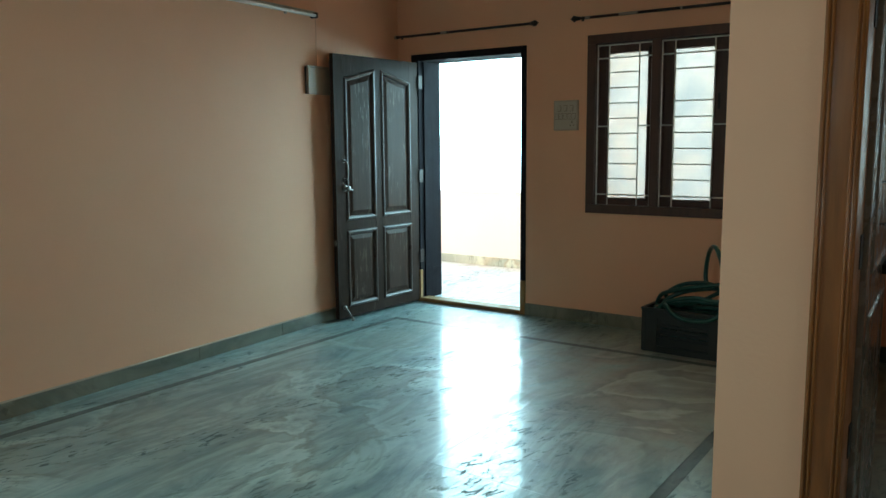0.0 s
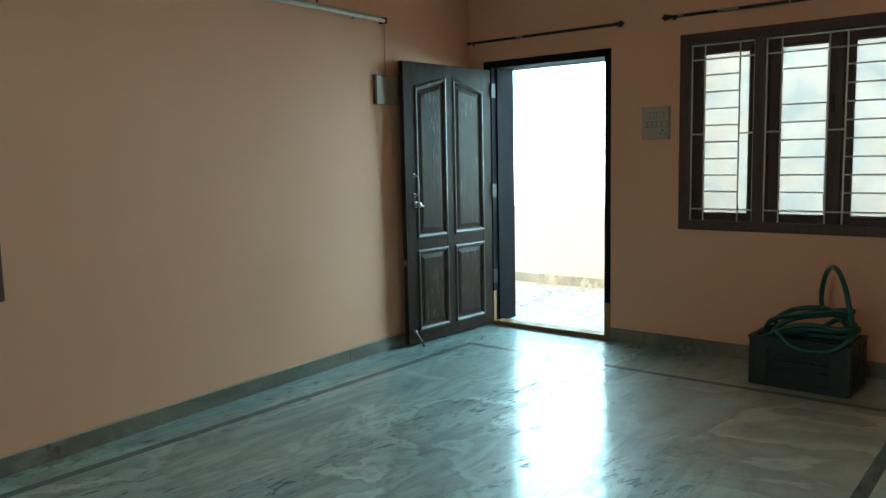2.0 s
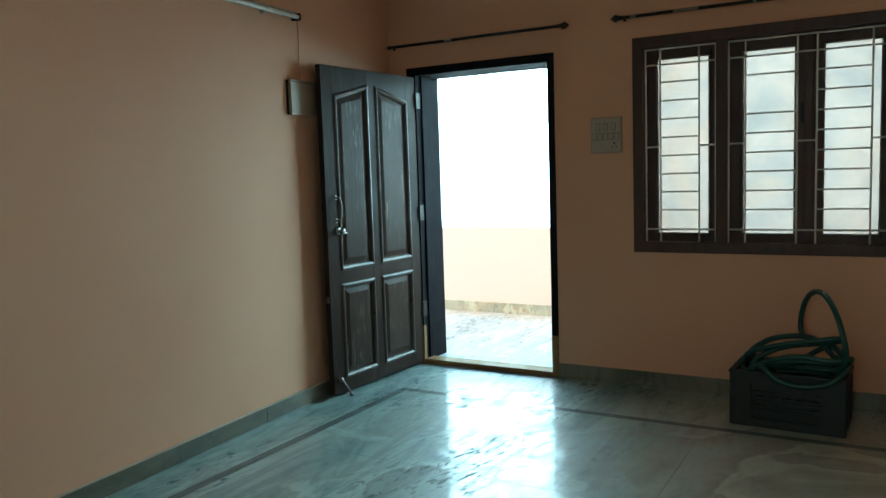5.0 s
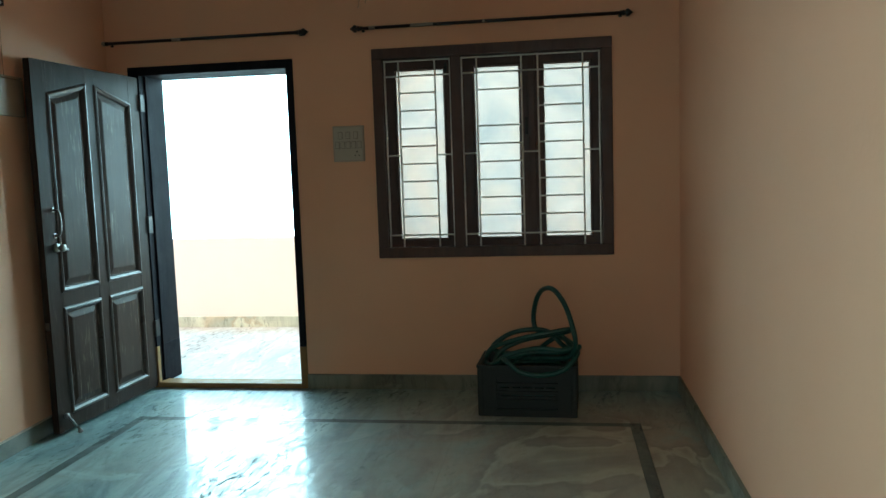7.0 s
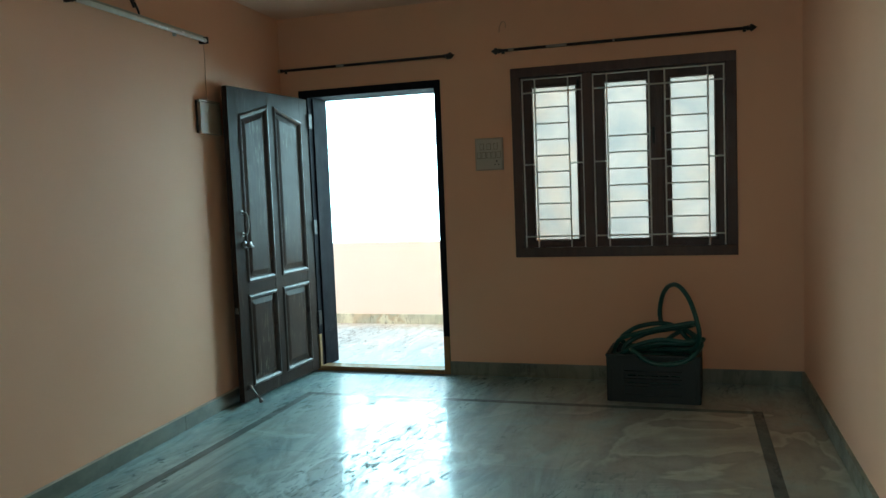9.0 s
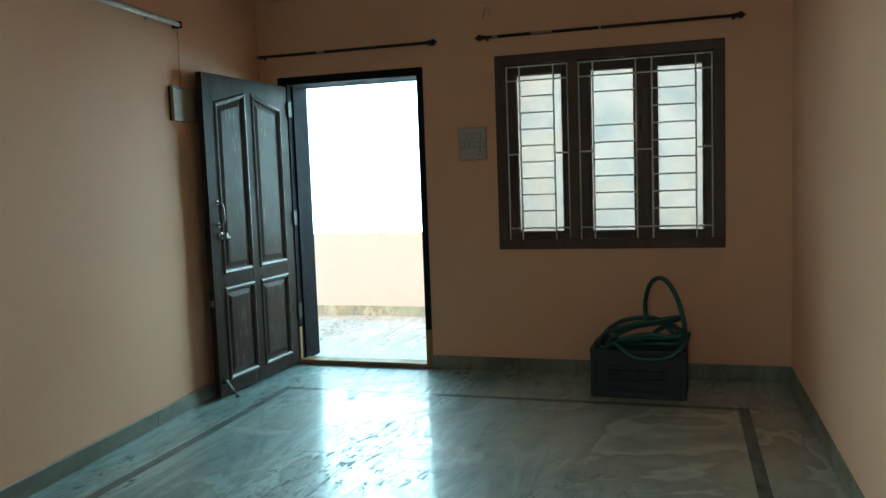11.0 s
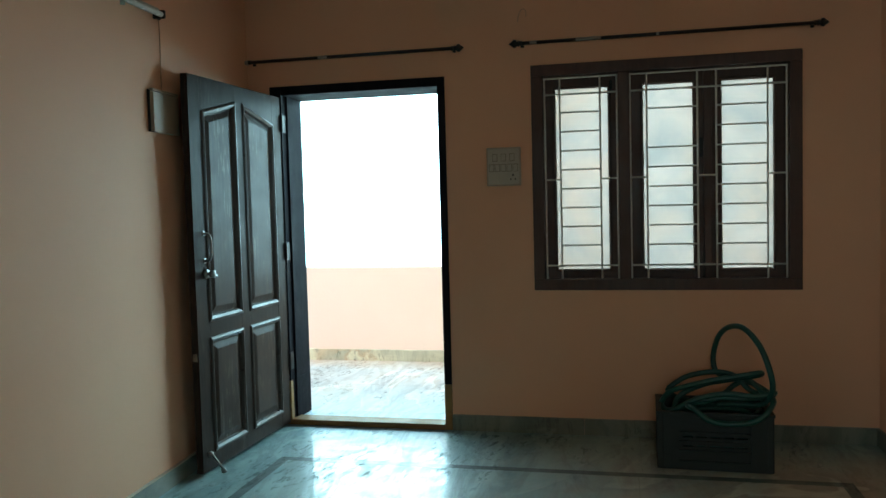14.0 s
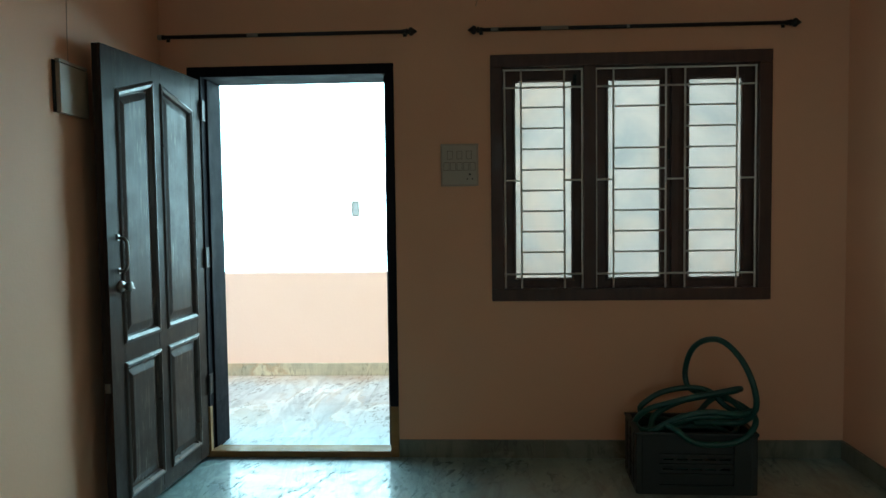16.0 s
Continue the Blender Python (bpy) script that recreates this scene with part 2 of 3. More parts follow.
YELLOW = wood("yellow_threshold_paint", (0.36, 0.19, 0.05), (0.22, 0.115, 0.04), 0.5, 0)
GREYWOOD = wood("greyed_door_paint", (0.17, 0.125, 0.09), (0.12, 0.09, 0.07), 0.22, 2, 0.3)
STEEL = simple("chrome", (0.24, 0.235, 0.22), 0.40, 1.0)
BARS = simple("grille_paint", (0.58, 0.57, 0.54), 0.4, 0.1)
RODMETAL = simple("dark_rod_metal", (0.035, 0.035, 0.036), 0.35, 0.7)
RODWORN = simple("worn_rod_metal", (0.35, 0.34, 0.30), 0.4, 0.7)
IRON = simple("black_iron", (0.03, 0.028, 0.026), 0.5, 0.6)
IVORY = simple("ivory_plastic", (0.36, 0.28, 0.20), 0.5, 0.0, 0.1)
BOARD = simple("switchboard_plastic", (0.40, 0.34, 0.275), 0.5, 0.0, 0.1)
SWITCH = simple("switch_plastic", (0.45, 0.40, 0.335), 0.4, 0.0, 0.08)
HOLES = simple("socket_dark", (0.03, 0.03, 0.03), 0.6)
TUBEWHITE = simple("tube_glass", (0.80, 0.84, 0.80), 0.25, 0.0, 0.05)
BATTEN = simple("batten_enamel", (0.40, 0.40, 0.34), 0.5)
CRATE = simple("black_crate_plastic", (0.013, 0.018, 0.016), 0.5, 0.0, 0.5, 22)
HOSE = simple("green_hose_rubber", (0.008, 0.070, 0.058), 0.36, 0.0, 0.35, 25)
CABLE = simple("painted_cable", (0.58, 0.33, 0.22), 0.6)
DULL = simple("dull_grey_glass", (0.7, 0.78, 0.76), 0.4)
FILLER = simple("pale_filler", (0.50, 0.42, 0.33), 0.8)
SEAM = simple("plastic_seam", (0.17, 0.15, 0.12), 0.6)


def pane_material():
    m, nt, b = material("frosted_pane")
    out = nt.nodes["Material Output"]
    v = coords(nt, (1, 1, 1), 5.0)
    n = noise_tex(nt, v, 4.5, 5, 0.6, 0.6)
    fine = noise_tex(nt, v, 90, 2)
    tr = nt.nodes.new("ShaderNodeBsdfTranslucent")
    gl = nt.nodes.new("ShaderNodeBsdfGlossy")
    gl.inputs["Roughness"].default_value = 0.25
    col = mix(nt, ramp(nt, n, [(0.35, (0, 0, 0)), (0.7, (1, 1, 1))]), (0.52, 0.425, 0.385), (0.40, 0.355, 0.335))
    cloud = noise_tex(nt, v, 1.7, 4, 0.6, 0.8)
    col = mix(nt, ramp(nt, cloud, [(0.50, (0, 0, 0)), (0.66, (0.5, 0.5, 0.5))]), col, (0.53, 0.40, 0.335))
    nt.links.new(col, tr.inputs[0])
    bp = node(nt, "ShaderNodeBump", Strength=0.3, Distance=0.001)
    nt.links.new(fine, bp.inputs["Height"])
    nt.links.new(bp.outputs[0], gl.inputs["Normal"])
    ms = nt.nodes.new("ShaderNodeMixShader")
    ms.inputs[0].default_value = 0.06
    nt.links.new(tr.outputs[0], ms.inputs[1])
    nt.links.new(gl.outputs[0], ms.inputs[2])
    nt.links.new(ms.outputs[0], out.inputs["Surface"])
    return m


PANE = pane_material()


# emissive panel added to send daylight in through the door and window
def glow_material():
    m, nt, b = material("glowing_panel")
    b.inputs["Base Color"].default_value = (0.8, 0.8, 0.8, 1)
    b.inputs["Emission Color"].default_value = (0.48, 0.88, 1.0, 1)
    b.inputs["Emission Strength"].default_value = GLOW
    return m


GLOW_PANEL = glow_material()

# ---------------------------------------------------------------- mesh helpers
def finish(bm, name, mat, smooth=False):
    bmesh.ops.recalc_face_normals(bm, faces=bm.faces[:])
    me = bpy.data.meshes.new(name)
    bm.to_mesh(me)
    bm.free()
    me.materials.append(mat)
    if smooth:
        for p in me.polygons:
            p.use_smooth = True
    return me


def part(name, bm, mat, parent=None, label="", smooth=False):
    ob = new(name, finish(bm, name, mat, smooth))
    if parent is not None:
        ob.parent = parent
    if label:
        ob["label"] = label
    return ob


def thing(name, m, label, category, group="", kind=""):
    ob = new(name)
    ob.empty_display_size = 0.1
    ob.matrix_world = m
    return tagged(ob, label, category, group, kind)


def box(bm, x0, x1, y0, y1, z0, z1, bevel=0.0):
    co = [(x, y, z) for x in (x0, x1) for y in (y0, y1) for z in (z0, z1)]
    vs = [bm.verts.new(c) for c in co]
    fs = [bm.faces.new([vs[i] for i in q]) for q in ((0, 1, 3, 2), (4, 6, 7, 5), (0, 4, 5, 1), (2, 3, 7, 6), (0, 2, 6, 4), (1, 5, 7, 3))]
    if bevel:
        edges = list({e for f in fs for e in f.edges})
        bmesh.ops.bevel(bm, geom=edges, offset=bevel, segments=2, profile=0.6, affect="EDGES")
    return bm


def block(x0, x1, y0, y1, z0, z1, bevel=0.0):
    return box(bmesh.new(), x0, x1, y0, y1, z0, z1, bevel)


def tube(bm, pts, radius, sides=10, closed_ends=True):
    """A round bar along the points."""
    pts = [Vector(p) for p in pts]
    rings = []
    side = None
    for i, p in enumerate(pts):
        d = (pts[min(i + 1, len(pts) - 1)] - pts[max(i - 1, 0)]).normalized()
        if side is None:
            side = d.cross(Vector((0, 0, 1)))
            if side.length < 0.1:
                side = d.cross(Vector((1, 0, 0)))
        side = (side - d * side.dot(d)).normalized()
        up = d.cross(side)
        r = radius[i] if isinstance(radius, (list, tuple)) else radius
        rings.append([bm.verts.new(p + r * (math.cos(a) * side + math.sin(a) * up)) for a in (2 * math.pi * k / sides for k in range(sides))])
    for a, b in zip(rings, rings[1:]):
        for k in range(sides):
            bm.faces.new((a[k], a[(k + 1) % sides], b[(k + 1) % sides], b[k]))
    if closed_ends:
        bm.faces.new(rings[0])
        bm.faces.new(rings[-1])
    return bm


def bar(a, b, radius, sides=8):
    return tube(bmesh.new(), [a, b], radius, sides)


def prism(outline, depth, axis_y0=0.0):
    """An outline in x and z, pushed out along y from axis_y0 by depth."""
    bm = bmesh.new()
    front = [bm.verts.new((x, axis_y0, z)) for x, z in outline]
    back = [bm.verts.new((x, axis_y0 + depth, z)) for x, z in outline]
    n = len(outline)
    bm.faces.new(front)
    bm.faces.new(back[::-1])
    for i in range(n):
        bm.faces.new((front[i], front[(i + 1) % n], back[(i + 1) % n], back[i]))
    return bm


def spline(points, steps=8):
    """A smooth line through the points."""
    p = [Vector(q) for q in points]
    p = [2 * p[0] - p[1]] + p + [2 * p[-1] - p[-2]]
    out = []
    for a, b, c, d in zip(p, p[1:], p[2:], p[3:]):
        for k in range(steps):
            t = k / steps
            out.append(0.5 * (2 * b + (c - a) * t + (2 * a - 5 * b + 4 * c - d) * t * t + (3 * b - a - 3 * c + d) * t ** 3))
    out.append(p[-2])
    return out


def wall_with_holes(bm, u0, u1, z0, z1, t0, t1, holes, along="x"):
    """A wall from u0 to u1 and t0 to t1 thick, cut by holes (u0, u1, z0, z1)."""
    us = sorted({u0, u1, *[h[0] for h in holes], *[h[1] for h in holes]})
    zs = sorted({z0, z1, *[h[2] for h in holes], *[h[3] for h in holes]})
    solid = {}
    for i, (a, b) in enumerate(zip(us, us[1:])):
        for j, (c, d) in enumerate(zip(zs, zs[1:])):
            um, zm = (a + b) / 2, (c + d) / 2
            solid[i, j] = not any(h[0] < um < h[1] and h[2] < zm < h[3] for h in holes)
    cache = {}

    def v(i, j, t):
        key = (i, j, t)
        if key not in cache:
            cache[key] = bm.verts.new((us[i], t, zs[j]) if along == "x" else (t, us[i], zs[j]))
        return cache[key]
    for (i, j), s in solid.items():
        if not s:
            continue
        for t in (t0, t1):
            bm.faces.new((v(i, j, t), v(i + 1, j, t), v(i + 1, j + 1, t), v(i, j + 1, t)))
        for di, dj, e in ((-1, 0, ((i, j), (i, j + 1))), (1, 0, ((i + 1, j), (i + 1, j + 1))), (0, -1, ((i, j), (i + 1, j))), (0, 1, ((i, j + 1), (i + 1, j + 1)))):
            if not solid.get((i + di, j + dj), False):
                (a, b), (c, d) = e
                bm.faces.new((v(a, b, t0), v(c, d, t0), v(c, d, t1), v(a, b, t1)))
    return bm


# ---------------------------------------------------------------- the place
FAR, OUT = 5.885, 6.19        # the front wall, inside and outside
RIGHT, PIER = 0.37, 2.80      # the side wall and its free end
BACK, EAST = -1.9, 3.2
CEILING = 2.68
BFLOOR = -0.030               # the balcony lies a step down
YB = 8.08                     # inside of the balcony parapet


def left_x(y):
    """The left wall stands a little out of square."""
    return -3.055 - 0.0598 * (y - 2.2)


def structure(name, bm, mat, label, category="wall"):
    return tagged(part(name, bm, mat), label, category, kind="structure")


DOOR = (-3.125, -2.005, 0.0, 2.135)
WIN = (-1.49, -0.02, 0.855, 2.165)
BEDWIN = (1.3, 2.5, 0.9, 2.1)
structure("wall_north", wall_with_holes(bmesh.new(), -4.2, EAST + 0.2, 0, CEILING, FAR, OUT, [DOOR, WIN, BEDWIN]), WALL,
          "peach painted front wall with doorway and window")
LEAN = 93.42                  # the left wall's own direction, in degrees


def on_left(y, z):
    """A pose on the left wall: x runs along it towards the door, -y points into the hall."""
    return pose(left_x(y), y, z, 0, 0, LEAN)


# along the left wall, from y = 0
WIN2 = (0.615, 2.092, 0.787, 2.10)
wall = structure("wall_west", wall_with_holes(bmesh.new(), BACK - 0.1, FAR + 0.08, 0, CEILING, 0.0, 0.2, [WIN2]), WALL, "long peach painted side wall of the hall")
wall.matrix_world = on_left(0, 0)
structure("wall_east", block(RIGHT, RIGHT + 0.12, PIER + 0.12, FAR - 0.001, 0, CEILING), WALL, "peach painted side wall ending in a free edge")
BDOOR = (0.628, 1.56, 0.0, 2.12)
structure("wall_partition", wall_with_holes(bmesh.new(), RIGHT, EAST, 0, CEILING, PIER, PIER + 0.12, [BDOOR]), WALL,
          "peach painted partition wall with bedroom doorway")
EASTWIN = (1.015, 2.485, 0.9, 2.2)
SOUTHWIN = (-1.2, 0.0, 1.4, 2.1)
structure("wall_south", wall_with_holes(bmesh.new(), -3.3, EAST, 0, CEILING, BACK - 0.2, BACK, [SOUTHWIN]), WALL, "plain peach painted wall at the back of the hall")
structure("wall_outer", wall_with_holes(bmesh.new(), BACK, FAR, 0, CEILING, EAST, EAST + 0.2, [EASTWIN], "y"), WALL, "plain peach painted outer wall")
structure("ceiling", block(-3.5, EAST + 0.2, BACK - 0.2, OUT, CEILING, CEILING + 0.15), CEIL, "pale peach painted flat ceiling", "ceiling")
floor = structure("floor", block(-3.6, EAST + 0.2, BACK - 0.2, OUT, -0.2, -0.012), GROUT, "polished green-grey marble slab floor with dark border strip", "floor")

# the balcony
balcony = structure("balcony_floor", block(-7.0, 3.4, OUT, YB + 0.15, -0.3, BFLOOR - 0.006), GROUT, "pale worn marble balcony floor", "floor")
parapet = structure("wall_parapet", block(-7.0, 3.4, YB, YB + 0.12, BFLOOR, 0.828, 0.006), OUTER, "cream painted balcony parapet wall")
structure("backdrop", block(-82, 68, 30.0, 30.2, -10.0, 21.8), GLOW_PANEL, "glowing panel standing in for overexposed white hazy daylight across the street", "backdrop")
structure("ground", block(-400, 400, OUT + 1.8, 800, -3.3, -3.2), GROUT, "dusty grey street ground below", "ground")

# ---------------------------------------------------------------- front door
door = thing("door_1", Matrix.Identity(4), "open dark varnished wooden panel door in dark frame", "door", kind="structure")
DX0, DX1, DZ = DOOR[0], DOOR[1], DOOR[3]
JL, JR, HEAD = -3.05, -2.05, 2.08
part("jamb", block(DX0, JL, FAR - 0.012, OUT + 0.005, 0.28, DZ, 0.004), FRAMEWOOD, door)
part("jamb", block(JR, DX1, FAR - 0.012, OUT + 0.005, 0.28, DZ, 0.004), FRAMEWOOD, door)
part("jamb_foot", block(DX0, JL, FAR - 0.014, OUT + 0.006, 0.0, 0.28, 0.004), FRAMEWOOD, door)
part("jamb_foot", block(JR, DX1, FAR - 0.014, FAR + 0.10, 0.0, 0.28, 0.004), YELLOW, door, "yellow painted jamb foot")
part("jamb_foot", block(JL - 0.03, JL + 0.003, FAR - 0.018, FAR + 0.02, 0.0, 0.28, 0.003), YELLOW, door, "yellow painted jamb foot")
part("jamb_foot", block(JR, DX1, FAR + 0.101, OUT + 0.005, 0.0, 0.28, 0.003), FRAMEWOOD, door)
part("head", block(JL, JR, FAR - 0.012, OUT + 0.005, HEAD, DZ, 0.004), FRAMEWOOD, door)
part("stop_bead", block(JL, JL + 0.014, FAR + 0.05, FAR + 0.09, 0.0, HEAD, 0.003), FRAMEWOOD, door)
part("stop_bead", block(JR - 0.014, JR, FAR + 0.05, FAR + 0.09, 0.05, HEAD, 0.003), FRAMEWOOD, door)
part("threshold", block(JL, JR, FAR - 0.02, FAR + 0.10, 0.0, 0.035, 0.006), YELLOW, door, "worn yellow painted wooden threshold")
part("threshold_step", block(JL, JR, FAR + 0.10, OUT + 0.01, BFLOOR, 0.012, 0.004), BALCONY, door, "pale marble threshold step")


def inset(poly, d):
    """A convex outline, drawn in by d."""
    n = len(poly)
    mid = Vector((sum(p[0] for p in poly) / n, sum(p[1] for p in poly) / n))
    lines = []
    for i in range(n):
        a, b = Vector(poly[i]), Vector(poly[(i + 1) % n])
        t = (b - a).normalized()
        q = Vector((-t.y, t.x))
        if (mid - a).dot(q) < 0:
            q = -q
        lines.append((a + q * d, t))
    out = []
    for i in range(n):
        (p, r), (q, t) = lines[i - 1], lines[i]
        det = r.x * t.y - r.y * t.x
        k = ((q.x - p.x) * t.y - (q.y - p.y) * t.x) / det
        out.append(tuple(p + r * k))
    return out


def rings(bm, poly, profile, cap=False):
    """Faces between copies of an outline, each drawn in by d and standing at depth y."""
    loops = [[bm.verts.new((x, y, z)) for x, z in inset(poly, d)] for d, y in profile]
    n = len(poly)
    for a, b in zip(loops, loops[1:]):
        for i in range(n):
            bm.faces.new((a[i], a[(i + 1) % n], b[(i + 1) % n], b[i]))
    if cap:
        bm.faces.new(loops[-1])
    return bm


LW, LZ0, LZ1, LT = 1.0, 0.015, 2.067, 0.04
PANELS = [
    [(0.12, 0.80), (0.445, 0.80), (0.445, 1.965), (0.12, 1.885)],
    [(0.54, 0.80), (0.885, 0.80), (0.885, 1.885), (0.54, 1.965)],
    [(0.12, 0.11), (0.445, 0.11), (0.445, 0.70), (0.12, 0.70)],
    [(0.54, 0.11), (0.885, 0.11), (0.885, 0.70), (0.54, 0.70)],
]


def door_leaf(parent, m, mat, fittings=True):
    bm = bmesh.new()
    box(bm, 0, LW, 0.012, LT, LZ0, LZ1, 0.003)
    for x0, x1 in ((0, 0.12), (0.445, 0.54), (0.885, LW)):
        box(bm, x0, x1, 0, 0.0125, LZ0, LZ1, 0.002)
    for x0, x1 in ((0.12, 0.445), (0.54, 0.885)):
        box(bm, x0, x1, 0.0005, 0.0125, LZ0, 0.11, 0.002)
        box(bm, x0, x1, 0.0005, 0.0125, 0.70, 0.80, 0.002)
    leaf = part("door_leaf", bm, mat, parent)
    for k, (x0, x1, za, zb) in enumerate(((0.12, 0.445, 1.885, 1.965), (0.54, 0.885, 1.965, 1.885))):
        part("top_rail", prism([(x0, za), (x1, zb), (x1, LZ1), (x0, LZ1)], 0.012, 0.0004), mat, leaf)
    leaf.matrix_world = m
    for poly in PANELS:
        part("panel", rings(bmesh.new(), poly, [(0.0, 0.0115), (0.032, 0.0115), (0.060, 0.003), (0.066, 0.002)], True), PANELWOOD, leaf)
        part("moulding", rings(bmesh.new(), poly, [(-0.010, 0.0), (-0.006, -0.007), (0.004, -0.010), (0.012, -0.006), (0.018, -0.003), (0.024, 0.0115)]), MOULDWOOD, leaf)
    if fittings:
        bm = bmesh.new()
        for z in (1.098, 1.242):
            box(bm, 0.080, 0.100, -0.004, 0.001, z, z + 0.028, 0.002)
        tube(bm, spline([(0.09, -0.002, 1.255), (0.09, -0.03, 1.25), (0.09, -0.042, 1.22), (0.09, -0.042, 1.15), (0.09, -0.03, 1.118), (0.09, -0.002, 1.112)]), 0.007, 8)
        part("pull_handle", bm, STEEL, leaf, "worn chrome pull handle", True)
        bm = tube(bmesh.new(), [(0.095, 0, 1.045), (0.095, -0.012, 1.045), (0.095, -0.013, 1.045), (0.095, -0.03, 1.045), (0.095, -0.032, 1.045), (0.095, -0.05, 1.045), (0.095, -0.056, 1.045)],
                  [0.026, 0.024, 0.010, 0.010, 0.019, 0.021, 0.010], 14)
        tube(bm, [(0.12, 0, 1.04), (0.12, -0.03, 1.035), (0.15, -0.034, 1.03)], 0.007, 8)
        part("door_knob", bm, STEEL, leaf, "chrome lock knob", True)
        part("latch_plate", block(-0.004, 0.001, 0.008, 0.032, 0.60, 0.64, 0.001), STEEL, leaf, "steel latch plate")
        bm = tube(bmesh.new(), [(0.055, -0.004, 0.105), (0.055, -0.022, 0.105)], 0.014, 10)
        tube(bm, [(0.055, -0.018, 0.105), (0.085, -0.062, 0.022)], 0.006, 8)
        tube(bm, [(0.084, -0.060, 0.026), (0.088, -0.068, 0.001)], [0.010, 0.015], 10)
        part("door_stop", bm, STEEL, leaf, "chrome kick-down door stop", True)
    return leaf


leaf = door_leaf(door, pose(-3.108, 4.871, 0, 0, 0, 87.1), DOORWOOD)
for z in (0.35, 1.05, 1.85):
    bm = tube(bmesh.new(), [(JL + 0.002, FAR - 0.018, z), (JL + 0.002, FAR - 0.018, z + 0.11)], 0.008, 10)
    box(bm, JL + 0.0005, JL + 0.0035, FAR - 0.012, FAR + 0.04, z, z + 0.11)
    part("hinge", bm, IRON, door, "dark steel butt hinge")


# ---------------------------------------------------------------- windows
def window(name, m, w, h, label, fine=True):
    """A three-light window; x along the wall, z from its foot, y = 0 the wall's face and +y outwards."""
    win = thing(name, m, label, "window", kind="structure")
    f = 0.065
    part("sill_rail", block(0, w, -0.014, 0.14, 0, f, 0.005), WINWOOD, win)
    part("head_rail", block(0, w, -0.014, 0.14, h - f, h, 0.005), WINWOOD, win)
    part("side_post", block(0, f, -0.012, 0.138, f, h - f, 0.004), WINWOOD, win)
    part("side_post", block(w - f, w, -0.012, 0.138, f, h - f, 0.004), WINWOOD, win)
    part("mullion", block(0.492, 0.556, -0.010, 0.136, f, h - f, 0.004), WINWOOD, win)
    part("mullion", block(0.962, 1.005, 0.040, 0.136, f, h - f, 0.004), WINWOOD, win)
    # casements with their frosted panes
    for (a, b, g0, g1) in ((f, 0.492, 0.130, 0.440), (0.556, 0.962, 0.629, 0.911), (1.005, w - f, 1.058, 1.341)):
        sash = part("casement", wall_with_holes(bmesh.new(), a - 0.004, b + 0.004, f - 0.004, h - f + 0.004, 0.072, 0.108, [(g0, g1, 0.112, h - 0.13)]), WINWOOD, win)
        part("glazing_bead", rings(bmesh.new(), [(g0, 0.112), (g1, 0.112), (g1, h - 0.13), (g0, h - 0.13)], [(-0.012, 0.0715), (-0.008, 0.066), (0.0, 0.066), (0.005, 0.072), (0.005, 0.085)]), WINWOOD, sash)
        part("pane", block(g0 - 0.006, g1 + 0.006, 0.088, 0.093, 0.106, h - 0.124), PANE, sash, "frosted glass pane")
    if not fine:
        return win
    r, y = 0.0055, 0.018
    z0, z1 = 0.058, 1.233
    ends = ((0.075, 0.487, (0.163, 0.392)), (0.560, 1.395, (0.652, 0.927, 1.027, 1.297)))
    for x0, x1, ups in ends:
        for x in (x0, x1, *ups):
            part("grille_bar", bar((x, y, z0), (x, y, z1), r, 8), BARS, win)
        for z in (z0, 0.142, 1.139, z1):
            part("grille_bar", bar((x0 - 0.008, y + 0.006, z), (x1 + 0.008, y + 0.006, z), r, 8), BARS, win)
    for x0, x1 in ((0.075, 0.163), (0.392, 0.487), (0.560, 0.652), (0.927, 1.027), (1.297, 1.395)):
        part("grille_tie", bar((x0, y + 0.004, 0.646), (x1, y + 0.004, 0.646), r, 8), BARS, win)
    for x0, x1, skip in ((0.163, 0.392, None), (0.652, 0.927, 1), (1.027, 1.297, None)):
        for k in range(8):
            if k != skip:
                z = 1.034 - k * 0.1105
                part("grille_rung", bar((x0, y + 0.006, z), (x1, y + 0.006, z), r * 0.9, 8), BARS, win)
    bm = block(0.445, 0.462, 0.058, 0.072, 1.16, 1.21, 0.002)
    tube(bm, [(0.454, 0.06, 1.2), (0.454, 0.045, 1.19), (0.454, 0.045, 1.15)], 0.004, 6)
    part("tower_bolt", bm, IRON, win, "black iron tower bolt")
    bm = block(0.94, 0.958, 0.058, 0.072, 0.75, 0.86, 0.002)
    part("tower_bolt", bm, IRON, win, "black iron tower bolt")
    return win


window("window_1", pose(WIN[0], FAR, WIN[2]), WIN[1] - WIN[0], WIN[3] - WIN[2], "brown wooden three-light window with iron grille and frosted panes")
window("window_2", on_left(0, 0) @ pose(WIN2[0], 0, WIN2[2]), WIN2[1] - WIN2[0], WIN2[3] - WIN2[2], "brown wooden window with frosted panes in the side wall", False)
window("window_3", pose(BEDWIN[0], FAR, BEDWIN[2]) @ Matrix.Diagonal((1.2 / 1.47, 1, 1, 1)), 1.47, BEDWIN[3] - BEDWIN[2], "brown wooden bedroom window with frosted panes", False)

# unseen windows, added to house the east and south fill lamps
window("window_5", pose(EAST, EASTWIN[1], EASTWIN[2], 0, 0, -90), 1.47, 1.3, "unseen added brown wooden window with frosted panes in the outer wall", False)

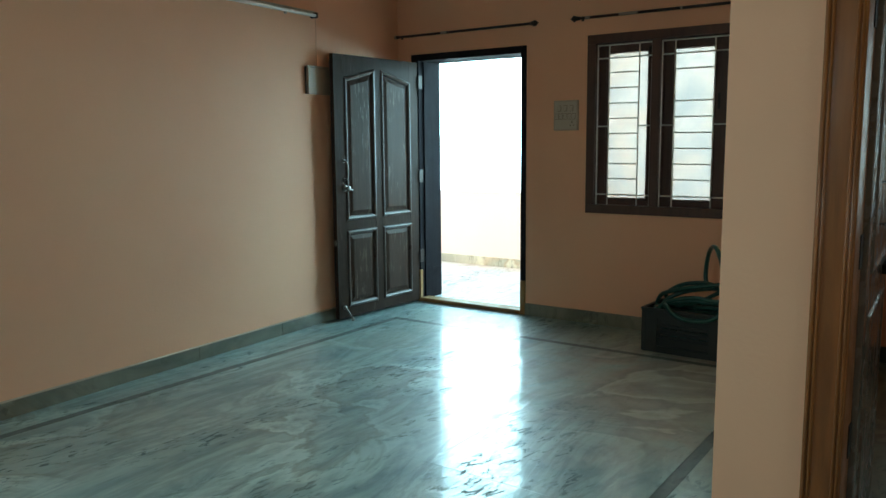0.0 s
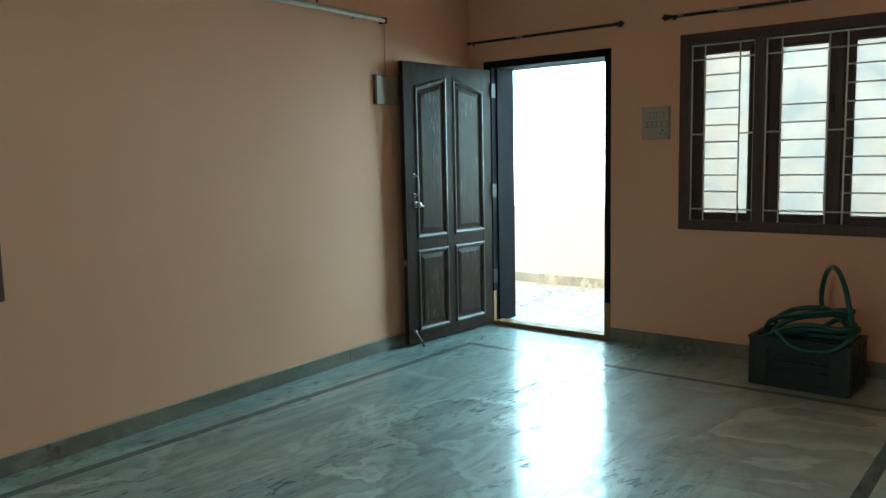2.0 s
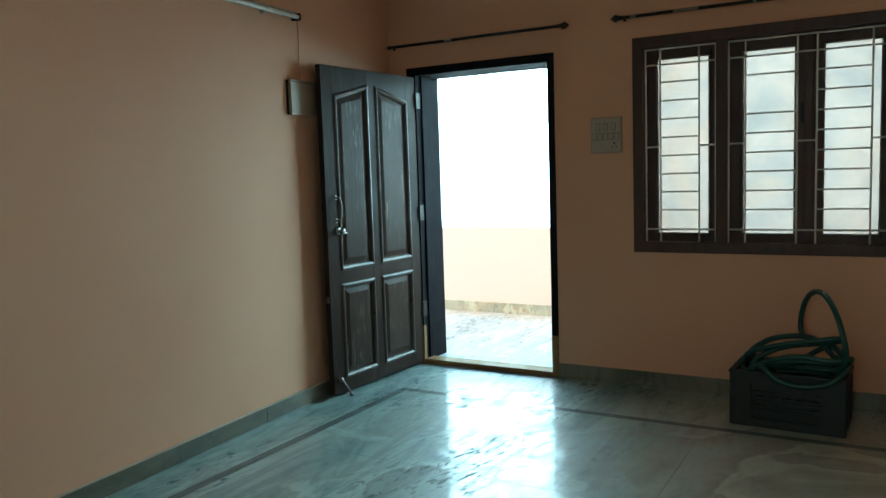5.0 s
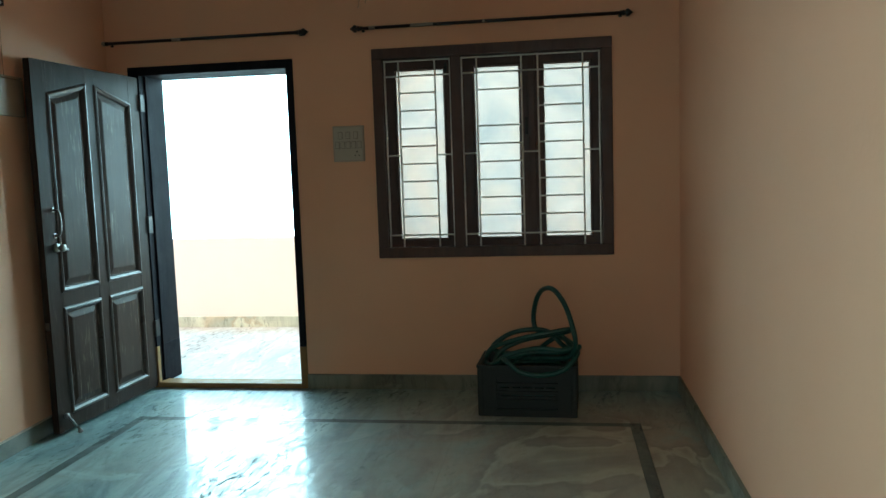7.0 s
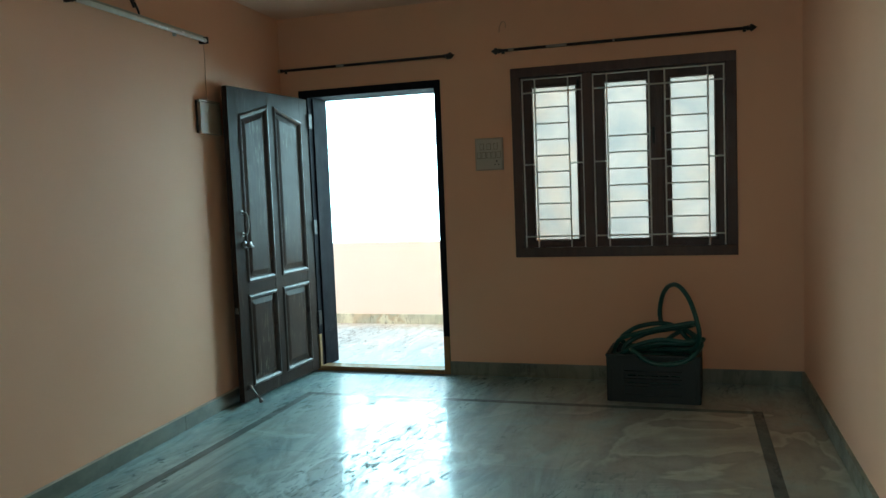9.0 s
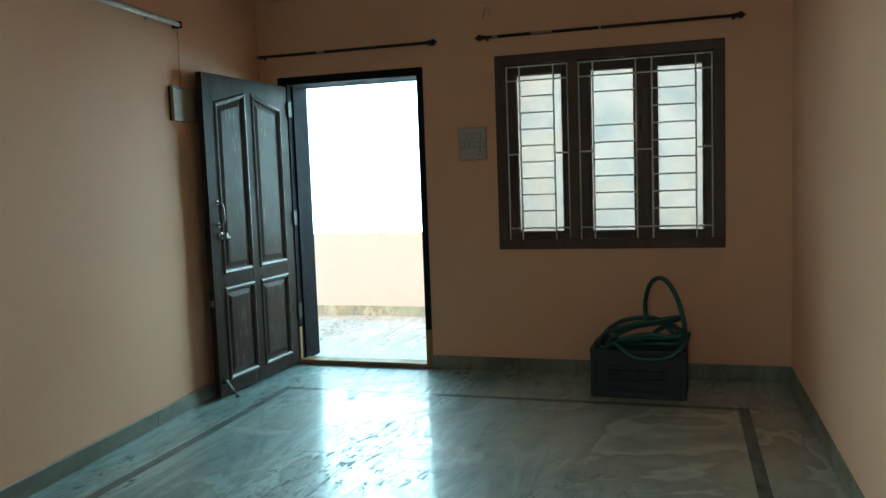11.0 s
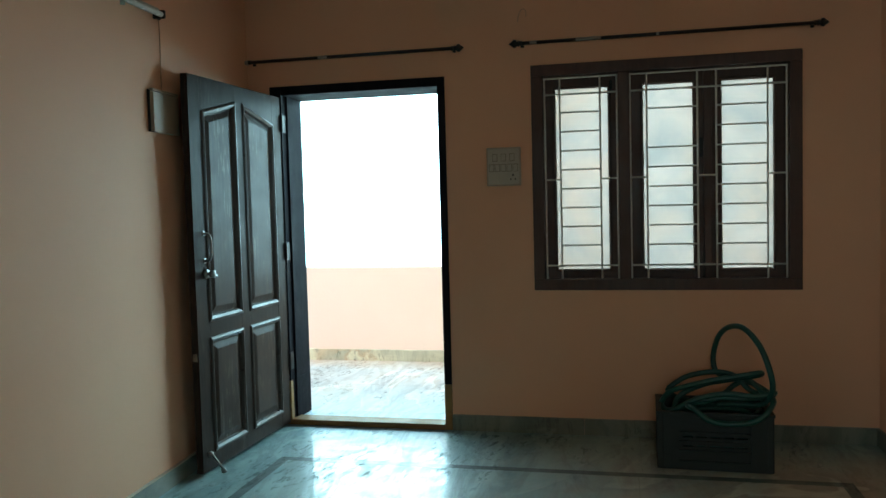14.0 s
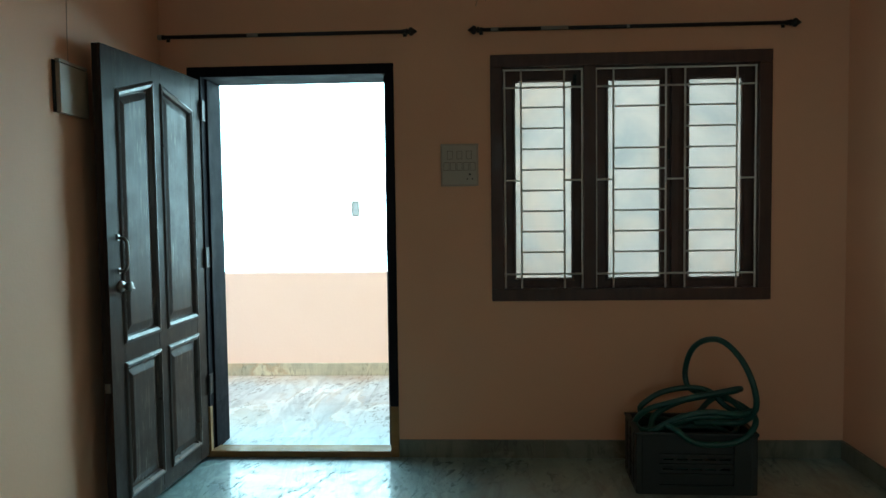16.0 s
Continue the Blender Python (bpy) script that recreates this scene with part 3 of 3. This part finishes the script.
window("window_6", pose(SOUTHWIN[1], BACK, SOUTHWIN[2], 0, 0, 180) @ Matrix.Diagonal((1.2 / 1.47, 1, 1, 1)), 1.47, 0.7, "unseen added brown wooden high window with frosted panes", False)

# ---------------------------------------------------------------- bedroom door
bdoor = thing("door_2", Matrix.Identity(4), "open bedroom door in a varnished teak frame", "door", kind="structure")
P = PIER
for x0, x1, inner in ((BDOOR[0], 0.735, 1), (1.453, BDOOR[1], -1)):
    part("jamb", block(x0, x1, P - 0.018, P + 0.135, 0, BDOOR[3], 0.006), TEAK, bdoor)
    for x in (x0 + 0.010, x0 + 0.022, x1 - 0.022, x1 - 0.010):
        part("bead", tube(bmesh.new(), [(x, P - 0.018, 0.0), (x, P - 0.018, BDOOR[3])], 0.005, 8), TEAK, bdoor, smooth=True)
part("head", block(0.735, 1.453, P - 0.018, P + 0.135, 2.02, BDOOR[3], 0.006), TEAK, bdoor)
for z in (0.45, 1.02, 1.7):
    part("hinge", block(0.734, 0.7385, P + 0.085, P + 0.13, z, z + 0.10, 0.001), IRON, bdoor, "dark steel butt hinge")
bl = part("door_leaf", block(0, 0.84, 0, 0.035, 0.012, 2.01, 0.003), GREYWOOD, bdoor, "glossy greyish brown door leaf")
bl.matrix_world = pose(0.752, P + 0.14, 0, 0, 0, 92.0)
for z0, z1 in ((0.15, 0.85), (0.98, 1.85)):
    part("panel", rings(bmesh.new(), [(0.13, z0), (0.71, z0), (0.71, z1), (0.13, z1)], [(0, 0.0), (0.006, -0.006), (0.02, -0.002), (0.03, -0.002)], True), GREYWOOD, bl)
bm = tube(bmesh.new(), spline([(0.72, 0, 1.24), (0.72, -0.05, 1.23), (0.72, -0.06, 1.16), (0.72, -0.05, 1.09), (0.72, 0, 1.08)]), 0.006, 8)
part("pull_handle", bm, IRON, bl, "black iron pull handle", True)
bm = tube(bmesh.new(), [(0.60, -0.025, 0.93), (0.82, -0.025, 0.93)], 0.009, 8)
for x in (0.62, 0.70, 0.78):
    box(bm, x - 0.012, x + 0.012, -0.03, 0, 0.912, 0.948, 0.002)
tube(bm, spline([(0.74, -0.03, 0.93), (0.74, -0.06, 0.90), (0.74, -0.055, 0.85), (0.74, -0.03, 0.86)]), 0.007, 8)
part("sliding_bolt", bm, IRON, bl, "black iron sliding bolt", True)

# ---------------------------------------------------------------- curtain rods
def curtain_rod(x0, x1, worn, label, capped=False):
    rod = thing("curtain_rod", pose(x0, FAR - 0.065, 2.285), label, "curtain rod", "curtain rods on the front wall")
    n = x1 - x0
    part("rod", bar((0.03, 0, 0), (n - 0.03, 0, 0), 0.0105, 12), RODMETAL, rod, smooth=True)
    for x, s in ((0.03, -1), (n - 0.03, 1)):
        plain = capped and s < 0
        prof = ((0.0, 0.012), (0.006, 0.0145), (0.020, 0.0145), (0.023, 0.011)) if plain else ((0.0, 0.012), (0.006, 0.017), (0.012, 0.017), (0.014, 0.010), (0.022, 0.021), (0.034, 0.024), (0.044, 0.015), (0.056, 0.006), (0.062, 0.002))
        part("end_cap" if plain else "finial", tube(bmesh.new(), [(x + s * (d - 0.012), 0, 0) for d, r in prof], [r for d, r in prof], 12), RODWORN if plain else RODMETAL, rod, "pale worn end cap" if plain else "", True)
        bm = block(x - s * 0.02 - 0.010, x - s * 0.02 + 0.010, 0.060, 0.065, -0.013, 0.022, 0.002)
        tube(bm, [(x - s * 0.02, 0.062, 0.004), (x - s * 0.02, 0.0, 0.0)], 0.005, 8)
        tube(bm, [(x - s * 0.02 - 0.007, 0, 0), (x - s * 0.02 + 0.007, 0, 0)], 0.0135, 12)
        part("bracket", bm, RODMETAL, rod)
    for a, b in worn:
        part("worn_patch", bar((a, -0.001, 0.001), (b, -0.001, 0.001), 0.0106, 12), RODWORN, rod, "rubbed bare metal patch", True)
    return rod


curtain_rod(-3.272, -1.89, ((0.03, 0.05), (0.50, 0.56)), "black metal curtain rod with one finial above the door", True)
curtain_rod(-1.585, 0.08, ((0.10, 0.14), (0.36, 0.50), (0.80, 0.815)), "black metal curtain rod with worn patches above the window")

# ---------------------------------------------------------------- tube light, fuse box, switches
lamp = thing("tube_light", on_left(3.56, 2.33), "unlit fluorescent tube light on a slim wall batten", "tube light")
part("batten", block(0, 1.21, -0.030, 0, 0.004, 0.034, 0.004), BATTEN, lamp)
part("tube", tube(bmesh.new(), [(0.02, -0.05, 0.0), (1.19, -0.05, 0.0)], 0.0135, 12), TUBEWHITE, lamp, "white glass tube", True)
for x in (0.0, 1.185):
    part("lamp_holder", block(x, x + 0.020, -0.064, -0.004, -0.017, 0.022, 0.004), IRON, lamp, "dark lamp holder")
part("starter", tube(bmesh.new(), [(0.9, -0.02, 0.004), (0.9, -0.02, -0.02)], 0.011, 10), BATTEN, lamp, smooth=True)
clip = thing("wire_hook", on_left(4.05, 2.40), "dark twisted wire hook on the wall above the tube light", "hook")
part("wire", tube(bmesh.new(), spline([(0.0, 0.0, 0.10), (-0.01, -0.03, 0.085), (0.012, -0.045, 0.06), (-0.012, -0.04, 0.035), (0.02, -0.04, 0.01), (0.06, -0.035, -0.035)]), 0.006, 7), IRON, clip, smooth=True)
part("knot", tube(bmesh.new(), [(-0.012, -0.035, 0.045), (0.0, -0.038, 0.075), (0.004, -0.036, 0.10)], [0.012, 0.026, 0.012], 8), IRON, clip)
part("twist", tube(bmesh.new(), spline([(0.0, -0.03, 0.085), (0.03, -0.05, 0.06), (0.02, -0.03, 0.03), (-0.02, -0.045, 0.02), (0.01, -0.04, -0.01)]), 0.007, 7), IRON, clip, smooth=True)
cable = thing("cable", on_left(4.80, 2.33), "thin cable running down the wall from the tube light", "cable")
part("wire", tube(bmesh.new(), spline([(0.0, -0.003, 0.01), (0.004, -0.004, -0.1), (0.001, -0.003, -0.25), (0.003, -0.003, -0.4)]), 0.0022, 6), CABLE, cable)
part("junction_cap", block(-0.010, 0.010, -0.012, 0, -0.010, 0.010, 0.003), IRON, cable)
fuse = thing("fuse_box", on_left(4.66, 1.755), "ivory plastic fuse box with a dark open side", "fuse box")
part("backplate", block(0.004, 0.258, -0.010, 0, 0.006, 0.208, 0.002), IRON, fuse, "dark steel backplate")
part("cover", block(0.014, 0.262, -0.028, -0.008, 0.004, 0.198, 0.004), IVORY, fuse)
part("top_flap", block(0.014, 0.262, -0.027, -0.008, 0.201, 0.214, 0.003), IVORY, fuse)

sb = thing("switchboard", pose(-1.757, FAR, 1.475), "cream plastic switchboard with switches and a socket", "switchboard")
part("plate", block(0, 0.20, -0.022, 0, 0, 0.225, 0.004), BOARD, sb)
part("face", block(0.010, 0.19, -0.0255, -0.021, 0.010, 0.215, 0.002), SWITCH, sb)
for k, (x, z) in enumerate([(0.05, 0.165), (0.10, 0.165), (0.15, 0.165), (0.03, 0.105), (0.065, 0.105), (0.10, 0.105), (0.135, 0.105), (0.17, 0.105)]):
    part("rocker", block(x - 0.012, x + 0.012, -0.031, -0.024, z - 0.019, z + 0.019, 0.002), SWITCH, sb)
    part("gap", rings(bmesh.new(), [(x - 0.015, z - 0.022), (x + 0.015, z - 0.022), (x + 0.015, z + 0.022), (x - 0.015, z + 0.022)], [(0, -0.0258), (0.0015, -0.0262), (0.003, -0.0258)]), SEAM, sb)
bm = bmesh.new()
for x, z, r in ((0.155, 0.062, 0.006), (0.142, 0.038, 0.0045), (0.168, 0.038, 0.0045)):
    tube(bm, [(x, -0.0245, z), (x, -0.0264, z)], r, 10)
part("socket_holes", bm, HOLES, sb, "dark three-pin socket holes")
part("socket", tube(bmesh.new(), [(0.155, -0.0245, 0.047), (0.155, -0.0258, 0.047)], 0.026, 16), SWITCH, sb)

nail = thing("wall_hook", pose(-1.53, FAR, 2.455), "small bent wire hook in the wall", "hook")
part("wire", tube(bmesh.new(), spline([(-0.03, 0.0, -0.03), (-0.022, -0.02, 0.0), (-0.005, -0.03, 0.028), (0.015, -0.03, 0.03), (0.022, -0.025, 0.01), (0.02, -0.02, -0.012)]), 0.0035, 6), CABLE, nail, smooth=True)
part("nail", bar((-0.03, 0, -0.03), (-0.03, -0.02, -0.03), 0.004, 6), CABLE, nail)

# ---------------------------------------------------------------- crate and hose
CW, CD, CH = 0.555, 0.36, 0.295
CRATE_POSE = pose(-0.824, 5.342, 0.001, 0, 0, -2.0)
crate = thing("plastic_crate", CRATE_POSE, "black slotted plastic crate filled with a garden hose", "crate")
for name, y0, y1, ym in (("front_panel", 0, 0.014, 0.012), ("back_panel", CD - 0.014, CD, CD - 0.020)):
    part(name, wall_with_holes(bmesh.new(), 0.012, CW - 0.012, 0.0, CH - 0.012, y0, y1, [(0.105, CW - 0.105, 0.045, 0.232)]), CRATE, crate)
    slots = [(0.125 + 0.065 * k, 0.175 + 0.065 * k, z, z + 0.008) for k in range(5) for z in (0.115, 0.162)]
    part("sunk_panel", wall_with_holes(bmesh.new(), 0.100, CW - 0.100, 0.040, 0.236, ym, ym + 0.008, slots), CRATE, crate)
sides = [(0.07, CD - 0.07, z, z + 0.007) for z in (0.105, 0.152, 0.199)]
for x0, x1 in ((0, 0.014), (CW - 0.014, CW)):
    part("side_panel", wall_with_holes(bmesh.new(), 0.012, CD - 0.012, 0.0, CH - 0.012, x0, x1, sides, "y"), CRATE, crate)
    for y in (0.075, CD / 2, CD - 0.075):
        part("side_rib", block(x0 - 0.005, x1 + 0.005, y - 0.005, y + 0.005, 0.03, CH - 0.02, 0.002), CRATE, crate)
for x in (0.0, CW - 0.03):
    for y in (0.0, CD - 0.03):
        part("corner_post", block(x - 0.002, x + 0.032, y - 0.002, y + 0.032, 0.0, CH - 0.004, 0.008), CRATE, crate)
for x0, x1, y0, y1 in ((-0.006, CW + 0.006, -0.006, 0.022), (-0.006, CW + 0.006, CD - 0.022, CD + 0.006), (-0.006, 0.022, 0.022, CD - 0.022), (CW - 0.022, CW + 0.006, 0.022, CD - 0.022)):
    part("rim", block(x0, x1, y0, y1, CH - 0.014, CH, 0.004), CRATE, crate)
part("base", block(0.012, CW - 0.012, 0.012, CD - 0.012, 0.004, 0.014), CRATE, crate)
for z in (0.095, 0.142, 0.189):
    part("rib", block(0.104, CW - 0.104, 0.001, 0.0125, z - 0.005, z + 0.005, 0.002), CRATE, crate)

pts = []
COILS = [  # centre x, y, z, radii, tilt back, tilt up to the side
    (0.275, 0.18, 0.06, 0.22, 0.13, 0.05, 0.0), (0.275, 0.18, 0.10, 0.22, 0.13, -0.05, 0.03), (0.275, 0.18, 0.15, 0.22, 0.13, 0.1, 0.0),
    (0.275, 0.18, 0.20, 0.22, 0.13, 0.1, 0.05), (0.28, 0.18, 0.25, 0.225, 0.135, 0.15, 0.05)]
rnd = random.Random(4)
for n, (cx, cy, cz, rx, ry, tx, ty) in enumerate(COILS):
    for k in range(10):
        a = 2 * math.pi * k / 10 + 2.6
        j = [rnd.uniform(-0.009, 0.009) for _ in range(3)]
        u, v = rx * math.cos(a), ry * math.sin(a)
        blend = k / 10
        nz = COILS[min(n + 1, len(COILS) - 1)][2]
        pts.append((cx + u * math.cos(ty) + j[0], cy + v * math.cos(tx) + j[1], cz + (nz - cz) * blend * 0.5 + u * math.sin(ty) + v * math.sin(tx) + j[2]))
# the heap: strands along the back, a doubled loop rising to the side, the front strands, one hanging over the rim, and the tall loop
pts += [(0.06, 0.27, 0.33), (0.12, 0.28, 0.395), (0.20, 0.28, 0.43), (0.31, 0.28, 0.445), (0.40, 0.26, 0.43), (0.47, 0.23, 0.365), (0.53, 0.16, 0.35)]
pts += [(0.55, 0.09, 0.365), (0.43, 0.045, 0.362), (0.31, 0.045, 0.362), (0.19, 0.05, 0.335), (0.10, 0.07, 0.29), (0.045, 0.13, 0.27)]
pts += [(0.025, 0.20, 0.29), (0.07, 0.16, 0.36), (0.16, 0.13, 0.40), (0.28, 0.12, 0.435), (0.40, 0.12, 0.458), (0.495, 0.13, 0.475), (0.520, 0.165, 0.466), (0.49, 0.20, 0.445),
        (0.38, 0.20, 0.425), (0.25, 0.19, 0.40), (0.15, 0.17, 0.36), (0.10, 0.15, 0.32), (0.085, 0.10, 0.27)]
pts += [(0.085, 0.055, 0.285), (0.16, 0.04, 0.338), (0.25, 0.033, 0.372), (0.35, 0.03, 0.388), (0.47, 0.03, 0.378), (0.545, 0.05, 0.39), (0.57, 0.09, 0.385), (0.54, 0.12, 0.36),
        (0.47, 0.25, 0.41), (0.40, 0.27, 0.38), (0.33, 0.20, 0.34), (0.22, 0.11, 0.31)]
pts += [(0.15, 0.04, 0.322), (0.185, -0.018, 0.312), (0.24, -0.024, 0.268), (0.32, -0.025, 0.248), (0.43, -0.025, 0.257), (0.50, -0.022, 0.29), (0.545, 0.01, 0.335), (0.56, 0.09, 0.36)]
pts += [(0.52, 0.20, 0.385), (0.45, 0.29, 0.40), (0.36, 0.33, 0.405)]
loop = [(0.36, 0.33, 0.405), (0.310, 0.345, 0.44), (0.300, 0.355, 0.52), (0.325, 0.32, 0.63), (0.375, 0.235, 0.695), (0.435, 0.14, 0.70),
        (0.495, 0.055, 0.63), (0.535, 0.005, 0.52), (0.550, 0.02, 0.41), (0.51, 0.09, 0.325), (0.40, 0.13, 0.31), (0.30, 0.16, 0.30)]
hose = thing("garden_hose", CRATE_POSE, "coiled dark green rubber garden hose heaped in a crate", "hose")
part("coil", tube(bmesh.new(), spline(pts, 5), 0.0145, 9), HOSE, hose, smooth=True)
part("loop", tube(bmesh.new(), spline(loop, 6), 0.0145, 9), HOSE, hose, "tall upright loop of hose", True)

# ---------------------------------------------------------------- across the street
vent = thing("window_4", pose(-6.23, 29.97, 0.97) @ Matrix.Diagonal((2.1, 1, 2.1, 1)), "small grey slit window in a far facade", "window", kind="structure")
part("frame", rings(bmesh.new(), [(0, 0), (0.11, 0), (0.11, 0.25), (0, 0.25)], [(-0.01, 0.03), (-0.01, -0.01), (0.012, -0.01), (0.012, 0.01)]), BATTEN, vent)
part("pane", block(0.01, 0.10, 0.005, 0.012, 0.01, 0.24), DULL, vent, "dull grey glass pane")

# ---------------------------------------------------------------- skirting and floor pieces
skirt = thing("baseboard", Matrix.Identity(4), "green-grey marble skirting along the walls", "baseboard", kind="structure")


def run(m, u0, u1, h, step, t=0.018, mat=SKIRT):
    """Skirting slabs end to end along x of the pose m, standing out of the wall by t."""
    n = max(1, round((u1 - u0) / step))
    d = (u1 - u0) / n
    me = finish(block(-d / 2 + 0.0008, d / 2 - 0.0008, -t, 0.004, 0.0005, h, 0.002), "skirting_slab", mat)
    for k in range(n):
        ob = new("skirting_slab", me)
        ob.parent = skirt
        ob.matrix_world = m @ pose(u0 + d * (k + 0.5), rnd.uniform(-0.0012, 0.0012), 0)


run(pose(0, FAR, 0), DX1 + 0.001, RIGHT - 0.001, 0.096, 0.8)
run(on_left(0, 0), BACK, FAR - 0.005, 0.088, 0.75)
line = part("filler_line", block(BACK, FAR - 0.02, -0.0175, 0.003, 0.0885, 0.0935, 0.0015), FILLER, skirt, "pale filler line along the top")
line.matrix_world = on_left(0, 0)
run(pose(RIGHT, 0, 0, 0, 0, -90), -FAR + 0.019, -PIER, 0.096, 0.75)
run(pose(0, PIER, 0), RIGHT - 0.018, BDOOR[0] - 0.001, 0.096, 0.3, 0.012)
run(pose(0, FAR, 0), RIGHT + 0.125, EAST, 0.10, 0.9, 0.018, STRIP)
run(pose(RIGHT + 0.12, 0, 0, 0, 0, 90), PIER + 0.2, FAR - 0.02, 0.10, 0.9, 0.018, STRIP)
run(pose(0, YB, BFLOOR), -6.0, 2.0, 0.102, 0.62, 0.02, SKIRT_OUT)


def slabs(x0, x1, y0, y1, nx, ny, parent, mat=MARBLE, name="slab", top=0.0, joint=0.0007):
    dx, dy = (x1 - x0) / nx, (y1 - y0) / ny
    me = finish(block(-dx / 2 + joint, dx / 2 - joint, -dy / 2 + joint, dy / 2 - joint, -0.014, 0.0), name, mat)
    for i in range(nx):
        for j in range(ny):
            ob = new(name, me)
            ob.parent = parent
            ob.matrix_world = pose(x0 + dx * (i + 0.5), y0 + dy * (j + 0.5), top)


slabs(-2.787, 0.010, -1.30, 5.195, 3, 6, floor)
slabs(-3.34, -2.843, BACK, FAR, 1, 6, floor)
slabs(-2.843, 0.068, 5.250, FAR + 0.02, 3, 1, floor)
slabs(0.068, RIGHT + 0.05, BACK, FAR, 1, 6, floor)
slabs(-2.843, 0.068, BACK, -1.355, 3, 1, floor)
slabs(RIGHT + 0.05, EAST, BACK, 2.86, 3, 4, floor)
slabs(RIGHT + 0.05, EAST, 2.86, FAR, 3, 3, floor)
slabs(-2.843, -2.787, -1.30, 5.195, 1, 4, floor, STRIP, "border_strip")
slabs(0.010, 0.068, -1.30, 5.195, 1, 4, floor, STRIP, "border_strip")
slabs(-2.843, 0.068, 5.195, 5.250, 2, 1, floor, STRIP, "border_strip")
slabs(-2.843, 0.068, -1.355, -1.30, 2, 1, floor, STRIP, "border_strip")
slabs(-7.18, 3.4, OUT + 0.002, YB, 11, 2, balcony, BALCONY, "slab", BFLOOR, 0.0012)
